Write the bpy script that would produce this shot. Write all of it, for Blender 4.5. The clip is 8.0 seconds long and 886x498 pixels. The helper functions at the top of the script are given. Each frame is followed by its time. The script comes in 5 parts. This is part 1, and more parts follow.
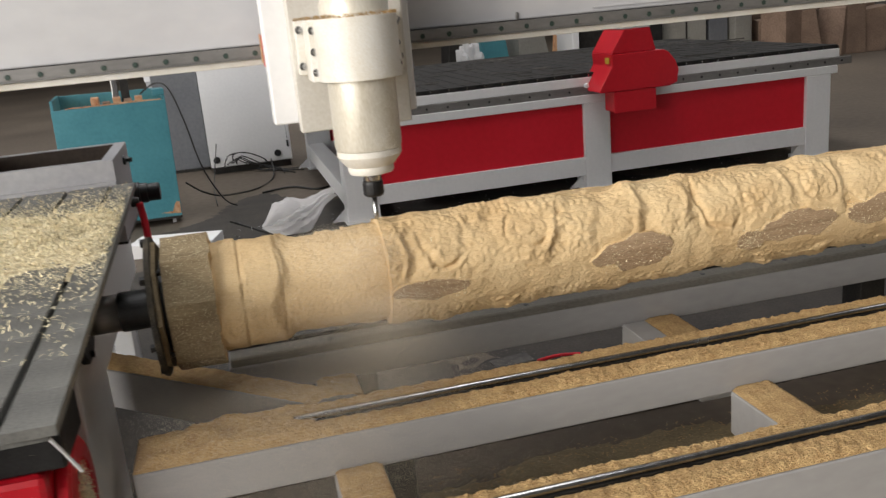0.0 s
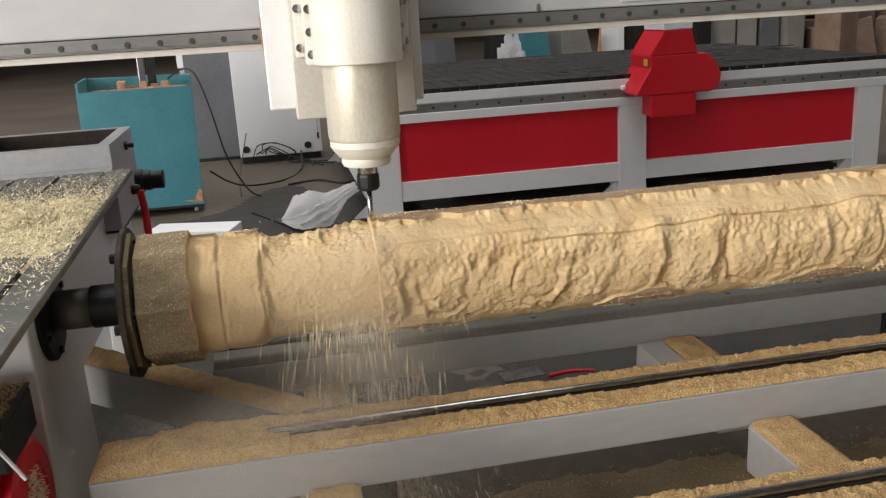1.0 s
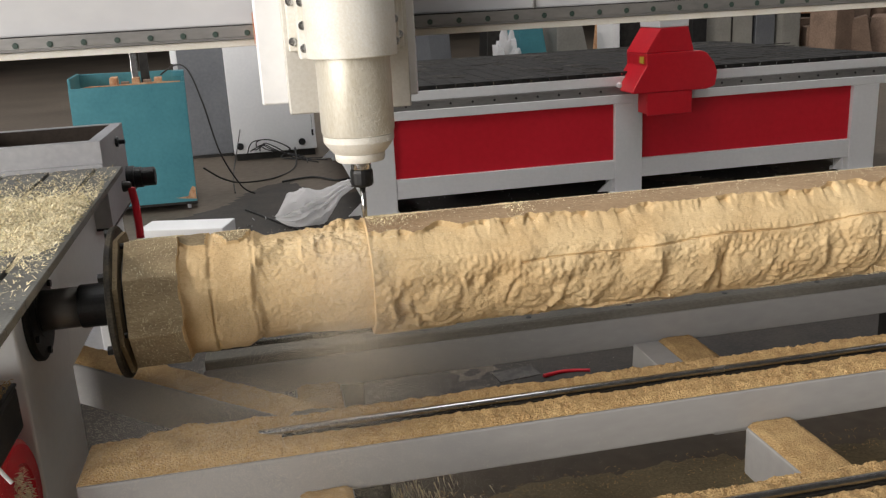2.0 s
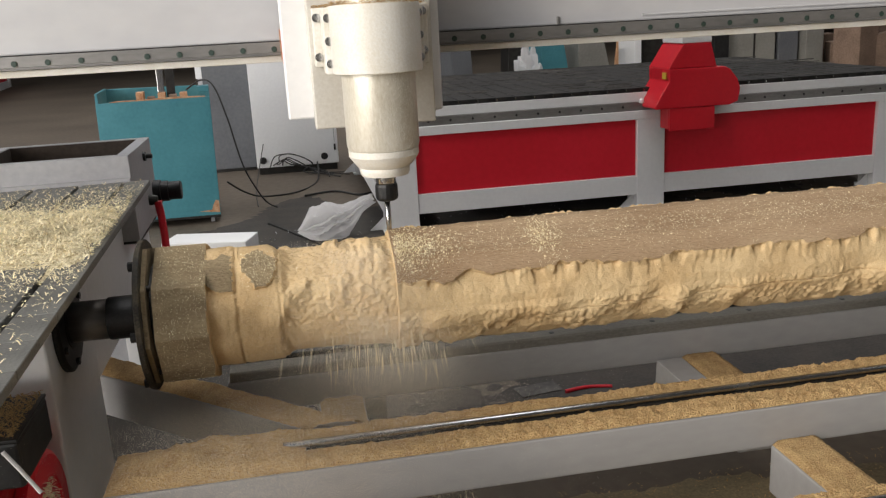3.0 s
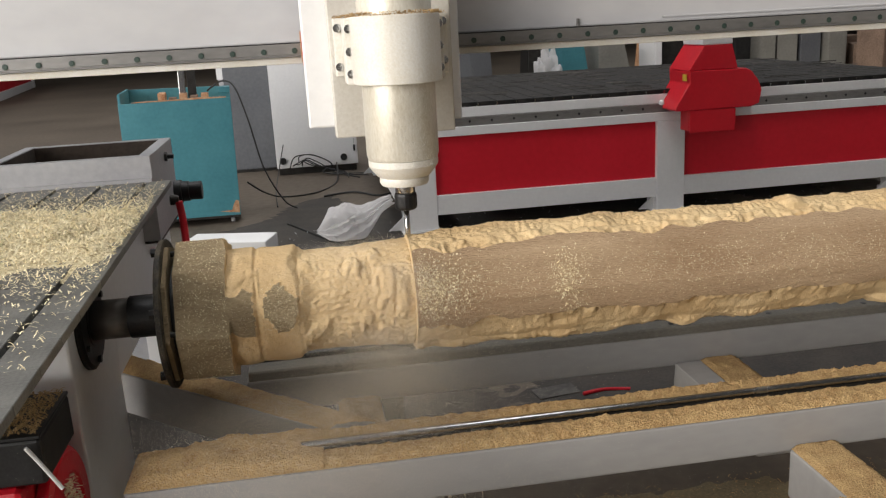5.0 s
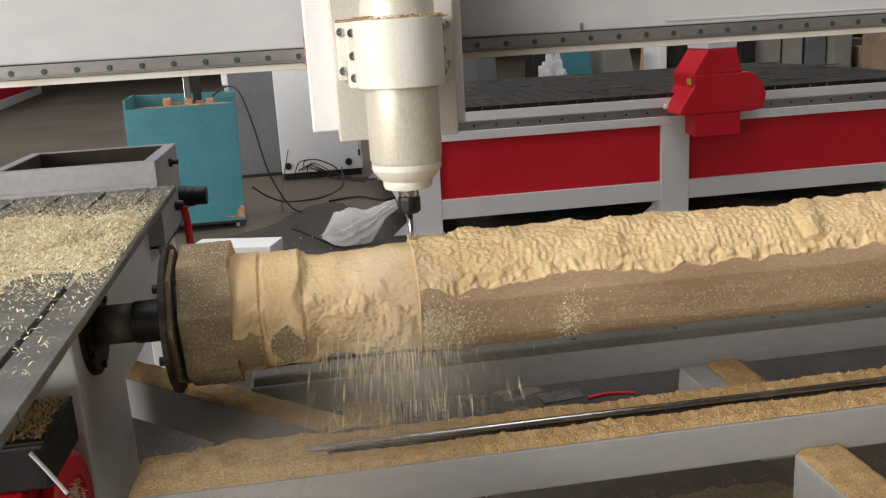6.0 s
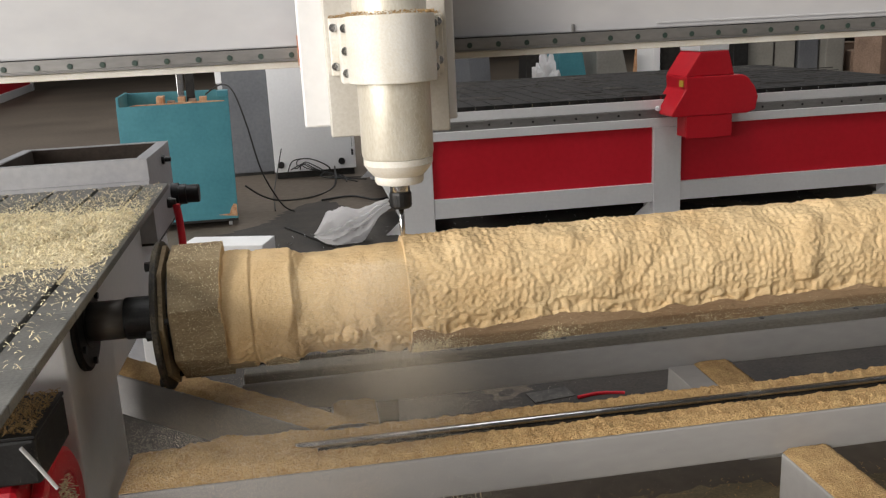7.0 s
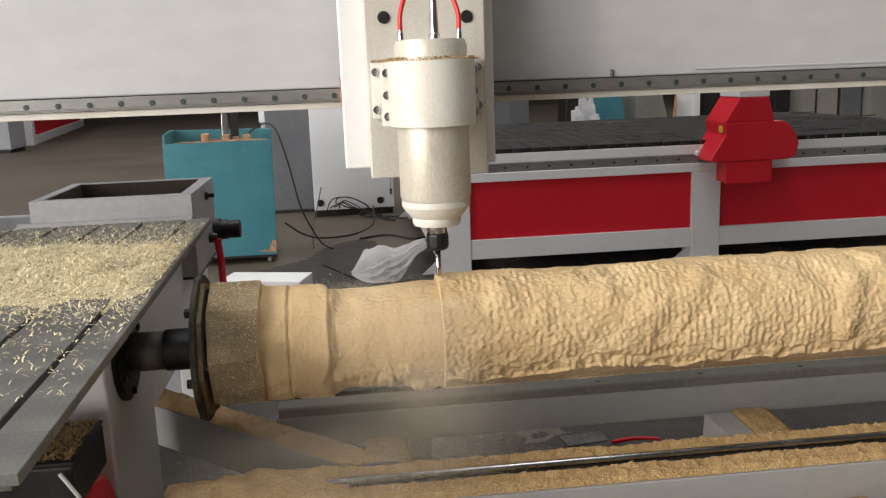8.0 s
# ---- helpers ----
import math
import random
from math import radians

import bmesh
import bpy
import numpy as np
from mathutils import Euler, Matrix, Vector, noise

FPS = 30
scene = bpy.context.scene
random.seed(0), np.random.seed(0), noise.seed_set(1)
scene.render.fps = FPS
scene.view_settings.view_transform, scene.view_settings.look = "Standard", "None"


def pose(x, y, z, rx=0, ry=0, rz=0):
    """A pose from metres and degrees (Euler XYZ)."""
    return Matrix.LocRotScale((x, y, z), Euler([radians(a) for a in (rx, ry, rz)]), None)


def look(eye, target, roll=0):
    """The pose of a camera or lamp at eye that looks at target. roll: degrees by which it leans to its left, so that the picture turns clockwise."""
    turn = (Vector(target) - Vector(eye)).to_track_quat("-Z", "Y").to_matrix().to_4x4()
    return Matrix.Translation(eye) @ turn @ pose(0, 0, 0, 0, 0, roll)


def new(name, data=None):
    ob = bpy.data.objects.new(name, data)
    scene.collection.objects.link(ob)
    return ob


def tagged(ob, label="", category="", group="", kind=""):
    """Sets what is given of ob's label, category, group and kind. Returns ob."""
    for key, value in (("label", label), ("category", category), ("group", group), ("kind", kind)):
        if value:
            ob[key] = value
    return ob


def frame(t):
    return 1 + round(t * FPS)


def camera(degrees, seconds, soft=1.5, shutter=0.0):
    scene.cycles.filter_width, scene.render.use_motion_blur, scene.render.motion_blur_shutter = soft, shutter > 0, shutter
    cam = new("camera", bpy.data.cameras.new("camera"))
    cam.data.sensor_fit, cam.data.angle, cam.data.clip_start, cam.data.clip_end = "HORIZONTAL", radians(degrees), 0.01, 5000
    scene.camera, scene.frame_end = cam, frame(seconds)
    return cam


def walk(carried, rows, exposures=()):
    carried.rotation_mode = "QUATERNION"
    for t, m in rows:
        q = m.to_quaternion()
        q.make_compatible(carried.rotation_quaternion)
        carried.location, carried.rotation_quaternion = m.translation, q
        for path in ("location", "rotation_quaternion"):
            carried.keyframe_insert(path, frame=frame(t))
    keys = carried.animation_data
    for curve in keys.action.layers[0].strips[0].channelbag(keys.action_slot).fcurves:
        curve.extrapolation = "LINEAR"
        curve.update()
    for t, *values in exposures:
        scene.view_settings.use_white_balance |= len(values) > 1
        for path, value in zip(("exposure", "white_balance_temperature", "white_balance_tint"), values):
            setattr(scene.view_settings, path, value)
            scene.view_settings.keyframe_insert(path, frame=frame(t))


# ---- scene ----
cam = camera(53.8, 8.0, soft=1.25, shutter=0.5)
PATH = [
    (0, (0.394, -1.902, 0.948), (0.836, -0.028, 0.406), -5.2),
    (0.5, (0.459, -1.847, 0.935), (0.917, 0.014, 0.364), -4.1),
    (1, (0.494, -1.8, 0.923), (0.848, 0.093, 0.383), -3.3),
    (1.5, (0.501, -1.777, 0.92), (0.876, 0.108, 0.364), -3.1),
    (3, (0.49, -1.785, 0.924), (0.814, 0.121, 0.411), -3.1),
    (3.5, (0.491, -1.785, 0.925), (0.804, 0.124, 0.416), -3.2),
    (4, (0.488, -1.784, 0.923), (0.791, 0.125, 0.409), -3.1),
    (4.5, (0.489, -1.787, 0.924), (0.781, 0.124, 0.412), -3.0),
    (6, (0.493, -1.791, 0.926), (0.764, 0.127, 0.428), -3.3),
    (6.5, (0.495, -1.796, 0.926), (0.765, 0.123, 0.431), -3.2),
    (7, (0.495, -1.8, 0.925), (0.782, 0.116, 0.427), -2.8),
    (7.5, (0.496, -1.808, 0.923), (0.763, 0.108, 0.416), -1.7),
    (7.7, (0.496, -1.810, 0.923), (0.743, 0.110, 0.414), -1.7),
    (7.8, (0.495, -1.812, 0.924), (0.712, 0.120, 0.466), -2.0),
    (7.9, (0.494, -1.813, 0.926), (0.704, 0.132, 0.518), -2.1),
    (8, (0.494, -1.814, 0.926), (0.705, 0.133, 0.522), -2.1),
]
walk(cam, [(t, look(e, g, r)) for t, e, g, r in PATH])

# ---------------------------------------------------------------- light
SUN_FROM = Vector((-0.74, -0.45, 0.44)).normalized()
world = bpy.data.worlds.new("world")
scene.world = world
world.use_nodes = True
wn = world.node_tree
sky = wn.nodes.new("ShaderNodeTexSky")
sky.sky_type = "NISHITA"
sky.sun_disc = False
sky.sun_elevation = math.asin(SUN_FROM.z)
sky.sun_rotation = math.atan2(SUN_FROM.x, SUN_FROM.y)
wn.links.new(sky.outputs[0], wn.nodes["Background"].inputs[0])
wn.nodes["Background"].inputs[1].default_value = 0.12


def lamp(name, kind, m, energy, colour, size=None):
    data = bpy.data.lights.new(name, kind)
    data.energy, data.color = energy, colour
    if kind == "AREA":
        data.shape, data.size, data.size_y = "RECTANGLE", size[0], size[1]
    else:
        data.angle = radians(4)
    ob = new(name, data)
    ob.matrix_world = m
    return ob


lamp("sun", "SUN", look(SUN_FROM * 20, (0, 0, 0)), 1.2, (1.0, 0.91, 0.78))
# daylight of the roof lights and of the wide door behind the camera
for i, sx in enumerate((-6.0, 0.5, 7.0)):
    lamp("skylight_lamp", "AREA", look((sx, 4.5, 6.9), (sx, 4.5, 0)), 530 if i < 2 else 340, (1.0, 0.985, 0.975), (1.6, 15.0))
lamp("door_lamp", "AREA", look((-6.0, -4.7, 2.1), (0.6, 1.5, 0.5)), 960, (1.0, 0.965, 0.935), (7.0, 3.9))
scene.view_settings.exposure = -0.42


# ---------------------------------------------------------------- materials
def material(name, a, b, rough=0.6, metal=0.0, scale=8.0, fine=120.0, bump=0.1, stretch=(1, 1, 1), split=(0.35, 0.65), vary=0.0, depth=0.002, rough_var=0.12, grain=0.4):
    """Two colours mixed by coarse and fine noise, with uneven gloss and a fine relief."""
    m = bpy.data.materials.new(name)
    m.use_nodes = True
    t = m.node_tree
    n, l = t.nodes, t.links
    bsdf = n["Principled BSDF"]
    co = n.new("ShaderNodeTexCoord")
    mp = n.new("ShaderNodeMapping")
    mp.inputs["Scale"].default_value = stretch
    l.new(co.outputs["Object"], mp.inputs["Vector"])
    big, small = n.new("ShaderNodeTexNoise"), n.new("ShaderNodeTexNoise")
    for tex, s, d in ((big, scale, 5), (small, fine, 3)):
        tex.inputs["Scale"].default_value = s
        tex.inputs["Detail"].default_value = d
        l.new(mp.outputs[0], tex.inputs["Vector"])
    mixv = n.new("ShaderNodeMix")
    mixv.inputs[0].default_value = grain
    l.new(big.outputs[0], mixv.inputs[2])
    l.new(small.outputs[0], mixv.inputs[3])
    ramp = n.new("ShaderNodeValToRGB")
    ramp.color_ramp.elements[0].position, ramp.color_ramp.elements[1].position = split
    ramp.color_ramp.elements[0].color, ramp.color_ramp.elements[1].color = (*a, 1), (*b, 1)
    l.new(mixv.outputs[0], ramp.inputs[0])
    colour = ramp.outputs[0]
    if vary:
        info, hsv = n.new("ShaderNodeObjectInfo"), n.new("ShaderNodeHueSaturation")
        geo = n.new("ShaderNodeNewGeometry")
        add = n.new("ShaderNodeMath")
        add.operation = "ADD"
        l.new(info.outputs["Random"], add.inputs[0])
        l.new(geo.outputs["Random Per Island"], add.inputs[1])
        fr = n.new("ShaderNodeMath")
        fr.operation = "FRACT"
        l.new(add.outputs[0], fr.inputs[0])
        mr = n.new("ShaderNodeMapRange")
        mr.inputs[3].default_value, mr.inputs[4].default_value = 1 - vary, 1 + vary
        l.new(fr.outputs[0], mr.inputs[0])
        l.new(mr.outputs[0], hsv.inputs["Value"])
        l.new(colour, hsv.inputs["Color"])
        colour = hsv.outputs[0]
    l.new(colour, bsdf.inputs["Base Color"])
    rr = n.new("ShaderNodeMapRange")
    rr.inputs[3].default_value, rr.inputs[4].default_value = max(0.02, rough - rough_var), min(1, rough + rough_var)
    l.new(big.outputs[0], rr.inputs[0])
    l.new(rr.outputs[0], bsdf.inputs["Roughness"])
    bsdf.inputs["Metallic"].default_value = metal
    if bump:
        bp = n.new("ShaderNodeBump")
        bp.inputs["Strength"].default_value, bp.inputs["Distance"].default_value = bump, depth
        l.new(small.outputs[0], bp.inputs["Height"])
        l.new(bp.outputs[0], bsdf.inputs["Normal"])
    return m


WHITE = material("white_paint", (0.76, 0.76, 0.765), (0.83, 0.83, 0.83), 0.38, scale=3, fine=60, bump=0.05)
BEAM_PAINT = material("beam_paint", (0.47, 0.47, 0.49), (0.55, 0.55, 0.56), 0.30, scale=2, fine=30, bump=0.08, stretch=(0.5, 1, 1))
GREY_PAINT = material("grey_paint", (0.36, 0.36, 0.38), (0.46, 0.46, 0.47), 0.45, scale=4, fine=70, bump=0.05)
DUSTY_PAINT = material("dusty_paint", (0.31, 0.303, 0.30), (0.37, 0.363, 0.357), 0.5, scale=3, fine=60, bump=0.05, stretch=(0.4, 1, 1))
DUSTY_RAIL = material("dusty_rail", (0.13, 0.122, 0.105), (0.23, 0.215, 0.185), 0.75, 0.0, scale=10, fine=260, bump=0.2, stretch=(0.4, 1, 1))
DUSTY_FLOOR = material("dusty_floor", (0.15, 0.122, 0.075), (0.34, 0.275, 0.165), 0.95, scale=5, fine=180, bump=0.6)
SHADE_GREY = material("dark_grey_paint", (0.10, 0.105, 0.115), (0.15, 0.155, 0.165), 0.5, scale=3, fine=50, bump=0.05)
SCRAP = material("dull_scrap", (0.05, 0.046, 0.04), (0.20, 0.185, 0.165), 0.7, scale=9, fine=60, bump=0.1, vary=0.5)
BED_SCRAP = material("dark_scrap", (0.012, 0.011, 0.010), (0.10, 0.092, 0.082), 0.8, scale=9, fine=60, bump=0.1, vary=0.5)
# dark brown that carries the shade inside the steel tray
LINING = material("shade_lining", (0.035, 0.025, 0.018), (0.075, 0.055, 0.042), 0.8, scale=12, fine=90, bump=0.2)
ROD = material("worn_rod", (0.20, 0.20, 0.20), (0.42, 0.42, 0.41), 0.24, 1.0, scale=14, fine=150, bump=0.05, stretch=(0.5, 1, 1))
DISC = material("caked_disc", (0.018, 0.016, 0.013), (0.10, 0.083, 0.055), 0.7, 0.1, scale=26, fine=300, bump=0.6, split=(0.42, 0.66))
CREAM = material("dusty_cream", (0.68, 0.64, 0.55), (0.78, 0.77, 0.73), 0.45, scale=14, fine=260, bump=0.25)
PLATE_CREAM = material("plate_cream", (0.54, 0.51, 0.45), (0.66, 0.64, 0.59), 0.42, scale=6, fine=200, bump=0.12)
SPINDLE = material("spindle_metal", (0.60, 0.55, 0.44), (0.79, 0.76, 0.68), 0.40, 0.30, scale=16, fine=300, bump=0.3, stretch=(1, 1, 0.35))
STEEL = material("bright_steel", (0.52, 0.52, 0.52), (0.66, 0.66, 0.66), 0.22, 1.0, scale=10, fine=200, bump=0.05)
RAIL_STEEL = material("rail_steel", (0.22, 0.215, 0.21), (0.32, 0.31, 0.30), 0.42, 0.6, scale=9, fine=120, bump=0.08, stretch=(0.3, 1, 1))
DARK_STEEL = material("dark_steel", (0.018, 0.017, 0.016), (0.05, 0.047, 0.043), 0.5, 0.5, scale=18, fine=220, bump=0.2)
BLACK = material("black_oxide", (0.012, 0.012, 0.013), (0.03, 0.03, 0.03), 0.42, 0.3, scale=20, fine=200, bump=0.1)
CAST_TABLE = material("cast_table", (0.10, 0.10, 0.095), (0.20, 0.20, 0.185), 0.45, 0.3, scale=12, fine=240, bump=0.25)
RED = material("red_paint", (0.56, 0.006, 0.018), (0.64, 0.010, 0.024), 0.36, scale=3, fine=50, bump=0.05)
RED_DARK = material("red_panel", (0.60, 0.007, 0.020), (0.68, 0.010, 0.028), 0.5, scale=2, fine=40, bump=0.05)
YELLOW = material("yellow_sticker", (0.55, 0.38, 0.03), (0.62, 0.44, 0.05), 0.5, scale=30, fine=200, bump=0.0)
RED_RUBBER = material("red_hose", (0.65, 0.02, 0.02), (0.72, 0.04, 0.03), 0.4, scale=9, fine=90, bump=0.05)
TEAL = material("teal_paint", (0.040, 0.175, 0.215), (0.075, 0.270, 0.315), 0.5, scale=7, fine=60, bump=0.12, split=(0.25, 0.75))
RUST = material("bare_wood_edge", (0.35, 0.13, 0.05), (0.62, 0.42, 0.25), 0.8, scale=30, fine=150, bump=0.3)
BED = material("router_bed", (0.005, 0.0045, 0.004), (0.048, 0.043, 0.038), 0.92, scale=5, fine=70, bump=0.35, stretch=(0.5, 5, 1), split=(0.42, 0.72))
CONCRETE = material("concrete_floor", (0.075, 0.058, 0.043), (0.165, 0.132, 0.098), 0.75, scale=0.9, fine=26, bump=0.25, split=(0.3, 0.7))
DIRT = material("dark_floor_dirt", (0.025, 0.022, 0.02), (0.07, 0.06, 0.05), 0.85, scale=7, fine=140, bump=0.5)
WALL = material("wall_render", (0.16, 0.15, 0.14), (0.27, 0.26, 0.24), 0.85, scale=0.8, fine=20, bump=0.2)
SAWDUST = material("sawdust", (0.35, 0.20, 0.075), (0.68, 0.475, 0.225), 0.95, scale=40, fine=380, bump=1.0, depth=0.006, grain=0.7, split=(0.36, 0.64))
CHIP = material("wood_chip", (0.78, 0.66, 0.40), (0.93, 0.86, 0.63), 0.8, scale=60, fine=400, bump=0.15, vary=0.22)
CHIP_BED = material("packed_chips", (0.44, 0.34, 0.18), (0.90, 0.81, 0.56), 0.9, scale=120, fine=330, bump=1.0, depth=0.006, grain=0.5, split=(0.34, 0.6))
CUT_WOOD = material("cut_wood", (0.56, 0.375, 0.18), (0.76, 0.59, 0.345), 0.78, scale=11, fine=460, bump=0.55, stretch=(0.8, 1, 1), split=(0.3, 0.7), depth=0.0035, grain=0.45)
RAW_WOOD = material("raw_wood", (0.31, 0.20, 0.112), (0.49, 0.355, 0.222), 0.8, scale=9, fine=330, bump=0.9, stretch=(0.35, 1.6, 1.6), depth=0.004)
END_WOOD = material("weathered_wood", (0.19, 0.140, 0.078), (0.37, 0.290, 0.175), 0.85, scale=22, fine=320, bump=0.9, stretch=(0.5, 1.3, 1.3), depth=0.004)
FOAM = material("white_foam", (0.78, 0.78, 0.78), (0.85, 0.85, 0.84), 0.8, scale=6, fine=200, bump=0.1)
DULL_BEIGE = material("dull_beige_paint", (0.20, 0.19, 0.17), (0.27, 0.26, 0.235), 0.6, scale=3, fine=40, bump=0.08)
CARD = material("cardboard", (0.13, 0.085, 0.06), (0.24, 0.165, 0.12), 0.85, scale=5, fine=60, bump=0.1, vary=0.35)
RUBBER = material("black_cable", (0.012, 0.012, 0.013), (0.028, 0.027, 0.026), 0.5, scale=20, fine=200, bump=0.1)
GREEN_CAP = material("green_cap", (0.015, 0.03, 0.024), (0.035, 0.062, 0.05), 0.5, scale=40, fine=300, bump=0.1)
DUST = material("airborne_dust", (0.80, 0.70, 0.54), (0.88, 0.80, 0.66), 0.95, scale=10, fine=60, bump=0)

FILM = bpy.data.materials.new("clear_film")
FILM.use_nodes = True
_t = FILM.node_tree
_b = _t.nodes["Principled BSDF"]
_b.inputs["Base Color"].default_value = (0.93, 0.92, 0.92, 1)
_b.inputs["Roughness"].default_value = 0.25
_b.inputs["Alpha"].default_value = 0.55
_l = _t.nodes.new("ShaderNodeBsdfTranslucent")
_l.inputs["Color"].default_value = (0.93, 0.92, 0.92, 1)
_m = _t.nodes.new("ShaderNodeMixShader")
_m.inputs[0].default_value = 0.35
_t.links.new(_b.outputs[0], _m.inputs[1])
_t.links.new(_l.outputs[0], _m.inputs[2])
_t.links.new(_m.outputs[0], _t.nodes["Material Output"].inputs["Surface"])


# ---------------------------------------------------------------- mesh helpers
def part(name, bm, mat, parent=None, label="", smooth=False, kind=""):
    me = bpy.data.meshes.new(name)
    bm.to_mesh(me)
    bm.free()
    for m in (mat if isinstance(mat, (list, tuple)) else [mat]):
        me.materials.append(m)
    if smooth:
        me.shade_smooth()
    ob = new(name, me)
    if parent:
        ob.parent = parent
    if label or kind:
        tagged(ob, label, kind=kind)
    return ob


def thing(name, label, category, at=(0, 0, 0), group="", kind=""):
    ob = new(name)
    ob.empty_display_size = 0.05
    ob.location = at
    return tagged(ob, label, category, group, kind)


def box(x0, x1, y0, y1, z0, z1, bevel=0.0, bm=None, segs=2):
    own = bmesh.new()
    bmesh.ops.create_cube(own, size=1)
    for v in own.verts:
        v.co = Vector(((x0 + x1) / 2 + v.co.x * (x1 - x0), (y0 + y1) / 2 + v.co.y * (y1 - y0), (z0 + z1) / 2 + v.co.z * (z1 - z0)))
    if bevel:
        bmesh.ops.bevel(own, geom=own.edges[:], offset=bevel, segments=segs, affect="EDGES", profile=0.5)
    return own if bm is None else merge(bm, own)


def merge(bm, other, m=None):
    if m is not None:
        bmesh.ops.transform(other, matrix=m, verts=other.verts[:])
    tmp = bpy.data.meshes.new("tmp")
    other.to_mesh(tmp)
    other.free()
    bm.from_mesh(tmp)
    bpy.data.meshes.remove(tmp)
    return bm


AXIS = {"z": Matrix.Identity(4), "x": Matrix.Rotation(radians(90), 4, "Y"), "y": Matrix.Rotation(radians(-90), 4, "X")}


def lathe(profile, axis="z", at=(0, 0, 0), seg=40):
    """A turned solid: rows of (radius, height along the axis)."""
    bm = bmesh.new()
    rings = []
    for r, h in profile:
        rings.append([bm.verts.new((r * math.cos(2 * math.pi * k / seg), r * math.sin(2 * math.pi * k / seg), h)) for k in range(seg)])
    for a, b in zip(rings, rings[1:]):
        for k in range(seg):
            bm.faces.new((a[k], a[(k + 1) % seg], b[(k + 1) % seg], b[k]))
    bm.faces.new(rings[0][::-1])
    bm.faces.new(rings[-1])
    bmesh.ops.recalc_face_normals(bm, faces=bm.faces[:])
    bmesh.ops.transform(bm, matrix=Matrix.Translation(at) @ AXIS[axis], verts=bm.verts[:])
    return bm


def sweep(points, r, seg=8):
    """A round cable along smoothed points."""
    pts = [Vector(p) for p in points]
    path = []
    for i in range(len(pts) - 1):
        p0, p1, p2, p3 = pts[max(i - 1, 0)], pts[i], pts[i + 1], pts[min(i + 2, len(pts) - 1)]
        for k in range(8):
            u = k / 8
            path.append(0.5 * ((2 * p1) + (p2 - p0) * u + (2 * p0 - 5 * p1 + 4 * p2 - p3) * u * u + (3 * p1 - p0 - 3 * p2 + p3) * u ** 3))
    path.append(pts[-1])
    bm = bmesh.new()
    rings = []
    for i, p in enumerate(path):
        d = (path[min(i + 1, len(path) - 1)] - path[max(i - 1, 0)]).normalized()
        a = d.orthogonal().normalized() if i == 0 else (last - d * last.dot(d)).normalized()
        last = a
        b = d.cross(a)
        rings.append([bm.verts.new(p + r * (a * math.cos(2 * math.pi * k / seg) + b * math.sin(2 * math.pi * k / seg))) for k in range(seg)])
    for a, b in zip(rings, rings[1:]):
        for k in range(seg):
            bm.faces.new((a[k], a[(k + 1) % seg], b[(k + 1) % seg], b[k]))
    bm.faces.new(rings[0][::-1])
    bm.faces.new(rings[-1])
    return bm


def prism(outline, x0, x1, axis="x", bevel=0.0):
    """An outline in the two other axes, drawn out from x0 to x1."""
    bm = bmesh.new()

    def at(u, v, h):
        return {"x": (h, u, v), "y": (u, h, v), "z": (u, v, h)}[axis]
    a = [bm.verts.new(at(u, v, x0)) for u, v in outline]
    b = [bm.verts.new(at(u, v, x1)) for u, v in outline]
    n = len(outline)
    for k in range(n):
        bm.faces.new((a[k], a[(k + 1) % n], b[(k + 1) % n], b[k]))
    bm.faces.new(a[::-1])
    bm.faces.new(b)
    bmesh.ops.recalc_face_normals(bm, faces=bm.faces[:])
    if bevel:
        bmesh.ops.bevel(bm, geom=bm.edges[:], offset=bevel, segments=2, affect="EDGES", profile=0.5)
    return bm


def mesh_of(name, verts, faces, mat, parent=None, label="", kind="", smooth=False, slots=None):
    me = bpy.data.meshes.new(name)
    me.from_pydata(verts, [], faces)
    for m in (mat if isinstance(mat, (list, tuple)) else [mat]):
        me.materials.append(m)
    if slots is not None:
        me.polygons.foreach_set("material_index", slots)
    if smooth:
        me.shade_smooth()
    me.update()
    ob = new(name, me)
    if parent:
        ob.parent = parent
    if label or kind:
        tagged(ob, label, kind=kind)
    return ob


def heap(name, x0, x1, y0, y1, z, nx, ny, height, mat, label, category, parent=None, low=0.0):
    """Loose material lying on a flat support: a closed, lumpy sheet whose thickness runs out at its rim."""
    verts, faces = [], []
    for i in range(nx + 1):
        for j in range(ny + 1):
            u, v = i / nx, j / ny
            x, y = x0 + (x1 - x0) * u, y0 + (y1 - y0) * v
            verts.append((x, y, z + max(low, height(x, y, u, v))))
    for i in range(nx):
        for j in range(ny):
            a = i * (ny + 1) + j
            faces.append((a, a + ny + 1, a + ny + 2, a + 1))
    base = len(verts)
    rim = [i * (ny + 1) for i in range(nx + 1)] + [nx * (ny + 1) + j for j in range(1, ny + 1)] + [i * (ny + 1) + ny for i in range(nx - 1, -1, -1)] + [j for j in range(ny - 1, 0, -1)]
    verts += [(verts[k][0], verts[k][1], z + low + 0.0005) for k in rim]
    n = len(rim)
    for k in range(n):
        faces.append((rim[k], base + k, base + (k + 1) % n, rim[(k + 1) % n]))
    ob = mesh_of(name, verts, faces, mat, parent, smooth=True)
    return tagged(ob, label, category, kind="stuff")


def rough_noise(x, y, z, s):
    return noise.noise(Vector((x, y, z)) * s)


